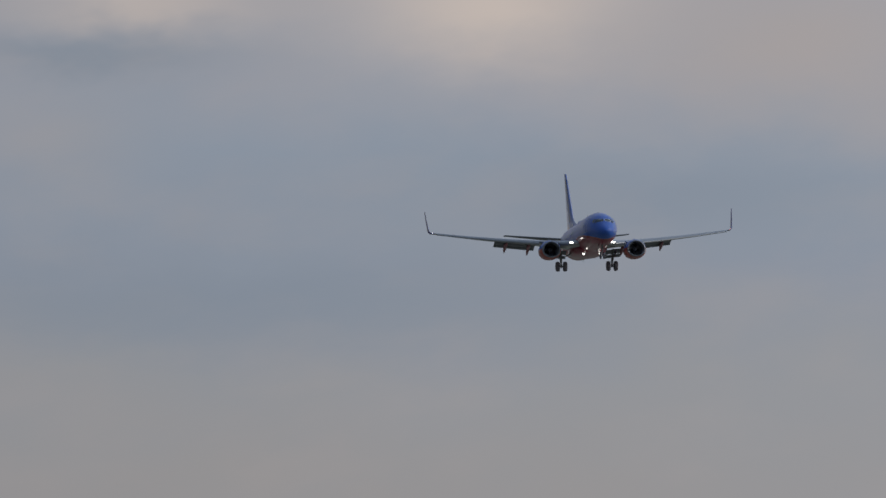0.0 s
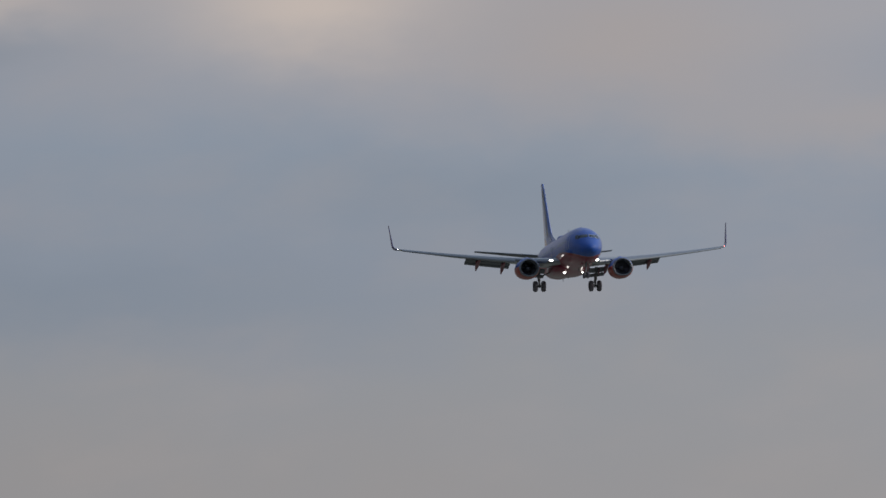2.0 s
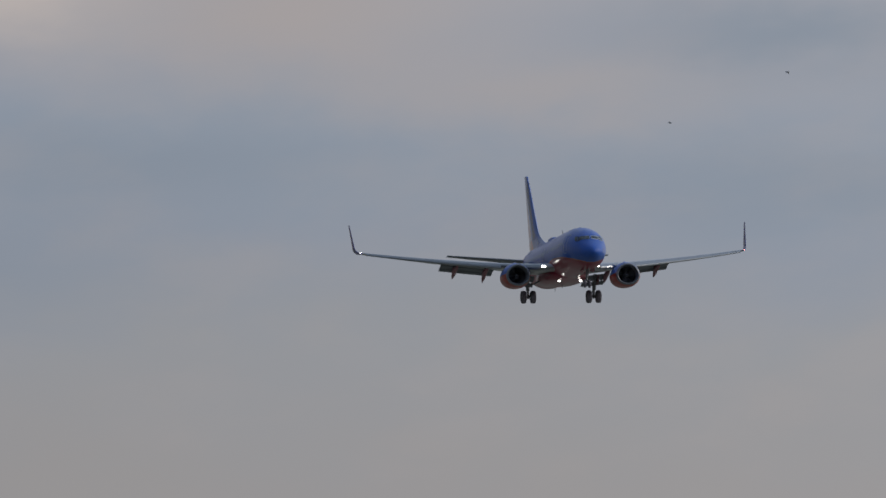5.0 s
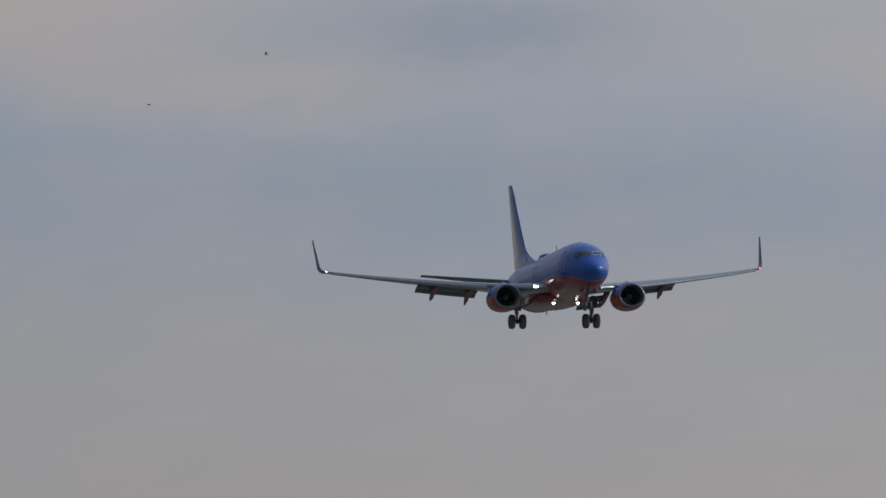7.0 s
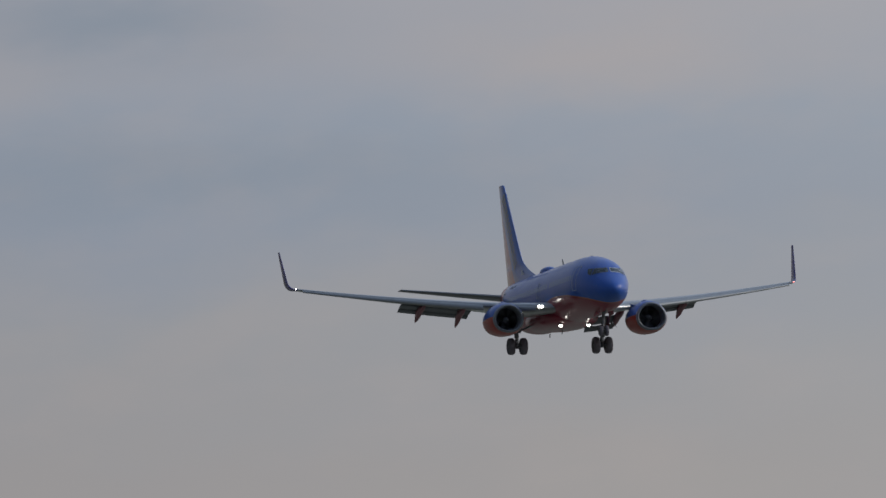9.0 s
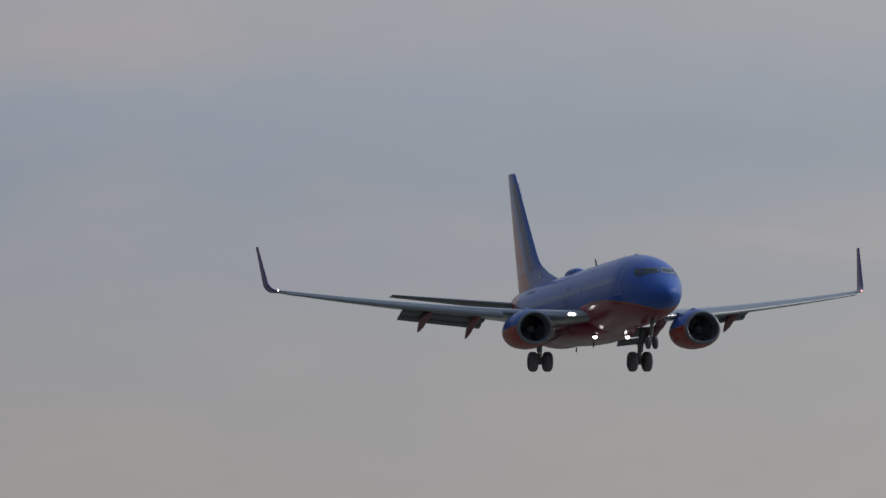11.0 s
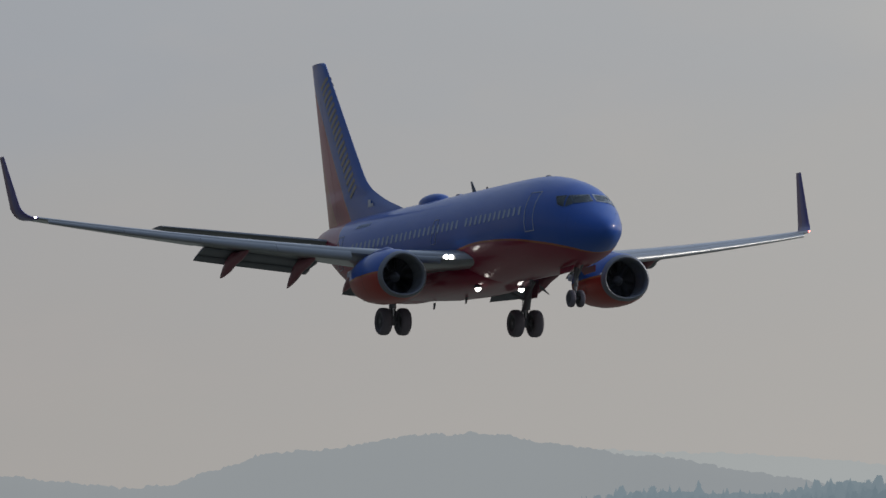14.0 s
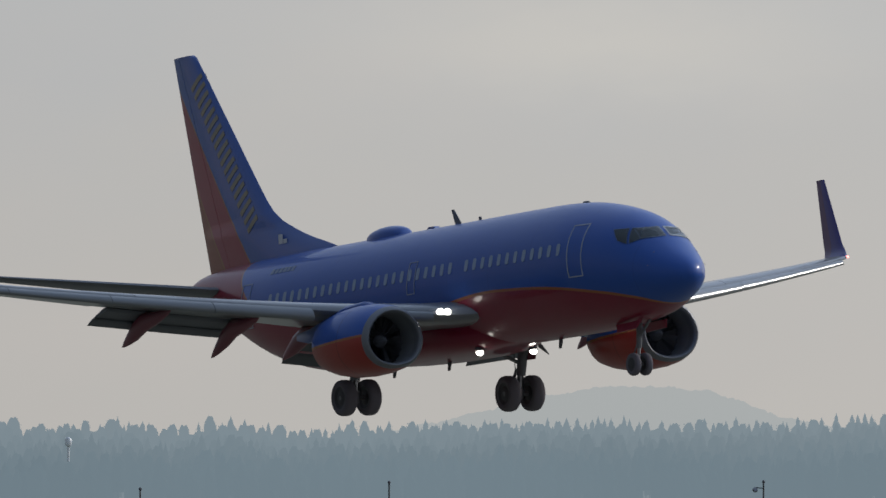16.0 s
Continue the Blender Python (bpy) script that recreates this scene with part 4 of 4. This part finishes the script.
# ---- things on the airfield and by the woods ----
M_POLE = plain("galvanised_pole", (0.10, 0.105, 0.11), 0.5, 0.5)
M_TANK = plain("tank_white_paint", (0.80, 0.80, 0.78), 0.35, 0.0, 0.4, 0.05, 0.2)


def light_pole(az, el, arm):
    """A slim airfield lamp post with a small head."""
    d = 600.0
    top = math.tan(radians(el)) * d + EYE.z
    pole = tagged(new("light_pole"), "slim grey airfield light pole standing on grass", "light pole", "airfield light poles")
    q = bearing(az, 0, d)
    pole.matrix_basis = Matrix.Translation((q.x, q.y, 0)) @ pose(0, 0, 0, 0, 0, -az)
    part("base_plate", lathe([(0, 0.16), (0.05, 0.16), (0.08, 0.07)], (0, 0, 0), (0, 0, 1), 12), M_POLE, pole)
    part("mast", rod((0, 0, 0.04), (0, 0, top - 0.1), 0.055, 0.04, 10), M_POLE, pole)
    part("lamp_head", lathe([(0, 0.02), (0.02, 0.07), (0.10, 0.075), (0.15, 0.03)], (0, 0, top - 0.18), (0, 0, 1), 12), M_DARK, pole, "dark lamp head")
    if arm:
        part("arm", rod((0, 0, top - 0.42), (-0.42, 0, top - 0.38), 0.025, None, 8), M_POLE, pole)
        part("floodlight", lathe([(0, 0.05), (0.06, 0.13), (0.14, 0.12)], (-0.42, -0.06, top - 0.55), (0.2, -0.6, 0.5), 12), M_LIP, pole, "round floodlight on a side arm")


light_pole(15.49, 0.238, False)
light_pole(16.612, 0.268, False)
light_pole(18.30, 0.271, True)


def water_tower(az, d, top_el, radius, tall, label):
    """A rounded tank on a slender stem."""
    q = bearing(az, 0, d)
    top = math.tan(radians(top_el)) * d + EYE.z
    tower = tagged(new("water_tower"), label, "water tower")
    tower.matrix_basis = Matrix.Translation((q.x, q.y, 0))
    prof = [(top - tall * (1 - math.cos(math.pi * k / 12)) / 2, max(0.01, radius * math.sin(math.pi * k / 12) ** 0.8)) for k in range(13)]
    part("tank", lathe(prof, (0, 0, 0), (0, 0, 1), 24), M_TANK, tower, "white rounded tank")
    part("stem", lathe([(0, radius * 0.6), (0.5, radius * 0.42), (2.0, radius * 0.36), (top - tall * 0.8, radius * 0.36)], (0, 0, 0), (0, 0, 1), 16), M_TANK, tower)


water_tower(12.155, 3150, 0.345, 1.75, 3.6, "white rounded water tower among hazy conifers")
water_tower(15.166, 3040, 0.462, 0.85, 2.4, "small sunlit white tower with slender stem before woods")


# ---- two gulls far off ----
M_BIRD = plain("gull_grey_feathers", (0.22, 0.22, 0.23), 0.8)
M_BIRD_PALE = plain("gull_pale_feathers", (0.55, 0.55, 0.54), 0.8)


def gull():
    """A gull flying along +X: body, tail and two bent wings hinged at the shoulders."""
    bird = tagged(new("gull"), "small grey and white gull flapping below grey clouds", "bird", "gulls in the sky")
    prof = [(0.26, 0.01), (0.23, 0.03), (0.17, 0.05), (0.05, 0.085), (-0.08, 0.08), (-0.2, 0.045), (-0.26, 0.02)]
    part("body", lathe(prof, (0, 0, 0), (1, 0, 0), 14), M_BIRD_PALE, bird, "pale feathered body")
    part("tail", slab([(-0.24, -0.02, 0.01), (-0.40, -0.08, 0.015), (-0.40, 0.08, 0.015), (-0.24, 0.02, 0.01)], (0, 0, -0.012)), M_BIRD_PALE, bird)
    part("beak", rod((0.255, 0, 0), (0.31, 0, -0.008), 0.014, 0.003, 8), M_DARK, bird)
    wings = []
    for side in (-1, 1):
        rings = []
        for y, front, chord, z in ((0.0, 0.10, 0.20, 0.0), (0.22, 0.14, 0.19, 0.05), (0.42, 0.08, 0.15, 0.05), (0.60, -0.04, 0.05, 0.02)):
            rings.append([(front - u * chord, side * y, z + v * chord) for u, v in ((0, 0), (0.25, 0.07), (1, 0.01), (0.25, -0.04))])
        wing = part("wing", skin(rings), M_BIRD, bird, "grey pointed wing")
        wing.location = (0, side * 0.06, 0.03)
        wings.append((wing, side))
    return bird, wings


GULLS = [(gull(), 1.26, -0.505, 2.45, 0.035, 0.0), (gull(), 1.79, -0.505, 2.69, 0.033, 1.3)]


def motions():
    # seconds; place; roll, pitch and heading of the airliner, above the camera's height
    flight = [(0, -98.6, 1429.8, 56.4, 0.99, -3.32, -77.91), (0.5, -92.2, 1397.2, 54.5, 1.08, -3.28, -77.98), (1, -85.7, 1364.6, 52.7, 0.94, -3.27, -77.98),
              (1.5, -79.3, 1331.9, 50.9, 0.79, -3.26, -77.95), (2, -72.8, 1299.3, 49.1, 0.85, -3.19, -77.96), (2.5, -66.3, 1266.6, 47.3, 0.77, -3.15, -77.93),
              (3, -59.9, 1233.9, 45.5, 0.81, -3.14, -77.93), (3.5, -53.4, 1201.1, 43.8, 0.69, -3.17, -77.89), (3.7, -50.7, 1188.0, 43.1, 0.74, -3.18, -77.87),
              (5.8, -23.3, 1050.2, 36.1, 0.72, -3.50, -77.71), (6, -20.6, 1037.1, 35.5, 0.66, -3.55, -77.70), (6.5, -14.1, 1004.2, 33.9, 0.49, -3.60, -77.71),
              (7, -7.5, 971.3, 32.3, 0.84, -3.65, -77.81), (7.5, -0.9, 938.3, 30.8, 0.80, -3.60, -77.90), (8, 5.8, 905.3, 29.2, 0.81, -3.40, -77.95),
              (8.5, 12.4, 872.3, 27.7, 0.87, -3.30, -77.99), (9, 19.0, 839.3, 26.2, 1.25, -2.98, -77.94), (11.3, 49.8, 687.1, 19.7, 0.34, -3.39, -77.80),
              (11.5, 52.5, 673.8, 19.1, 0.31, -3.33, -77.79), (12, 59.2, 640.7, 17.7, 1.05, -3.19, -77.73), (12.5, 65.9, 607.4, 16.4, 1.31, -3.14, -77.62),
              (13, 72.7, 574.2, 15.1, 0.96, -3.19, -77.80), (13.5, 79.4, 541.0, 13.8, -0.06, -3.29, -77.76), (14, 86.2, 507.7, 12.5, -0.41, -3.43, -77.75),
              (14.5, 93.0, 474.4, 11.3, -0.25, -3.57, -77.64), (15, 99.8, 441.1, 10.0, -0.36, -3.62, -77.73), (15.5, 106.6, 407.7, 8.8, 0.56, -3.66, -77.72),
              (16, 113.4, 374.3, 7.6, 1.62, -3.78, -77.76)]
    walk(airliner, [(t, pose(x, y, z + EYE.z, roll, pitch, head)) for t, x, y, z, roll, pitch, head in flight])
    # the gulls cross to the left, a kilometre and a half off, beating their wings
    for (bird, wings), az0, rate, el0, climb, phase in GULLS:
        rows = []
        for k in range(9):
            t = 2.0 * k
            q = EYE + bearing(az0 + rate * t, el0 + climb * t, 1500)
            rows.append((t, pose(q.x, q.y, q.z, 0, -4, 168)))
        walk(bird, rows)
        for wing, side in wings:
            beat = [(k / 6, pose(0, side * 0.06, 0.03, side * (6 + 32 * math.sin(math.pi * k * 0.9 + phase)))) for k in range(97)]
            walk(wing, beat)


motions()
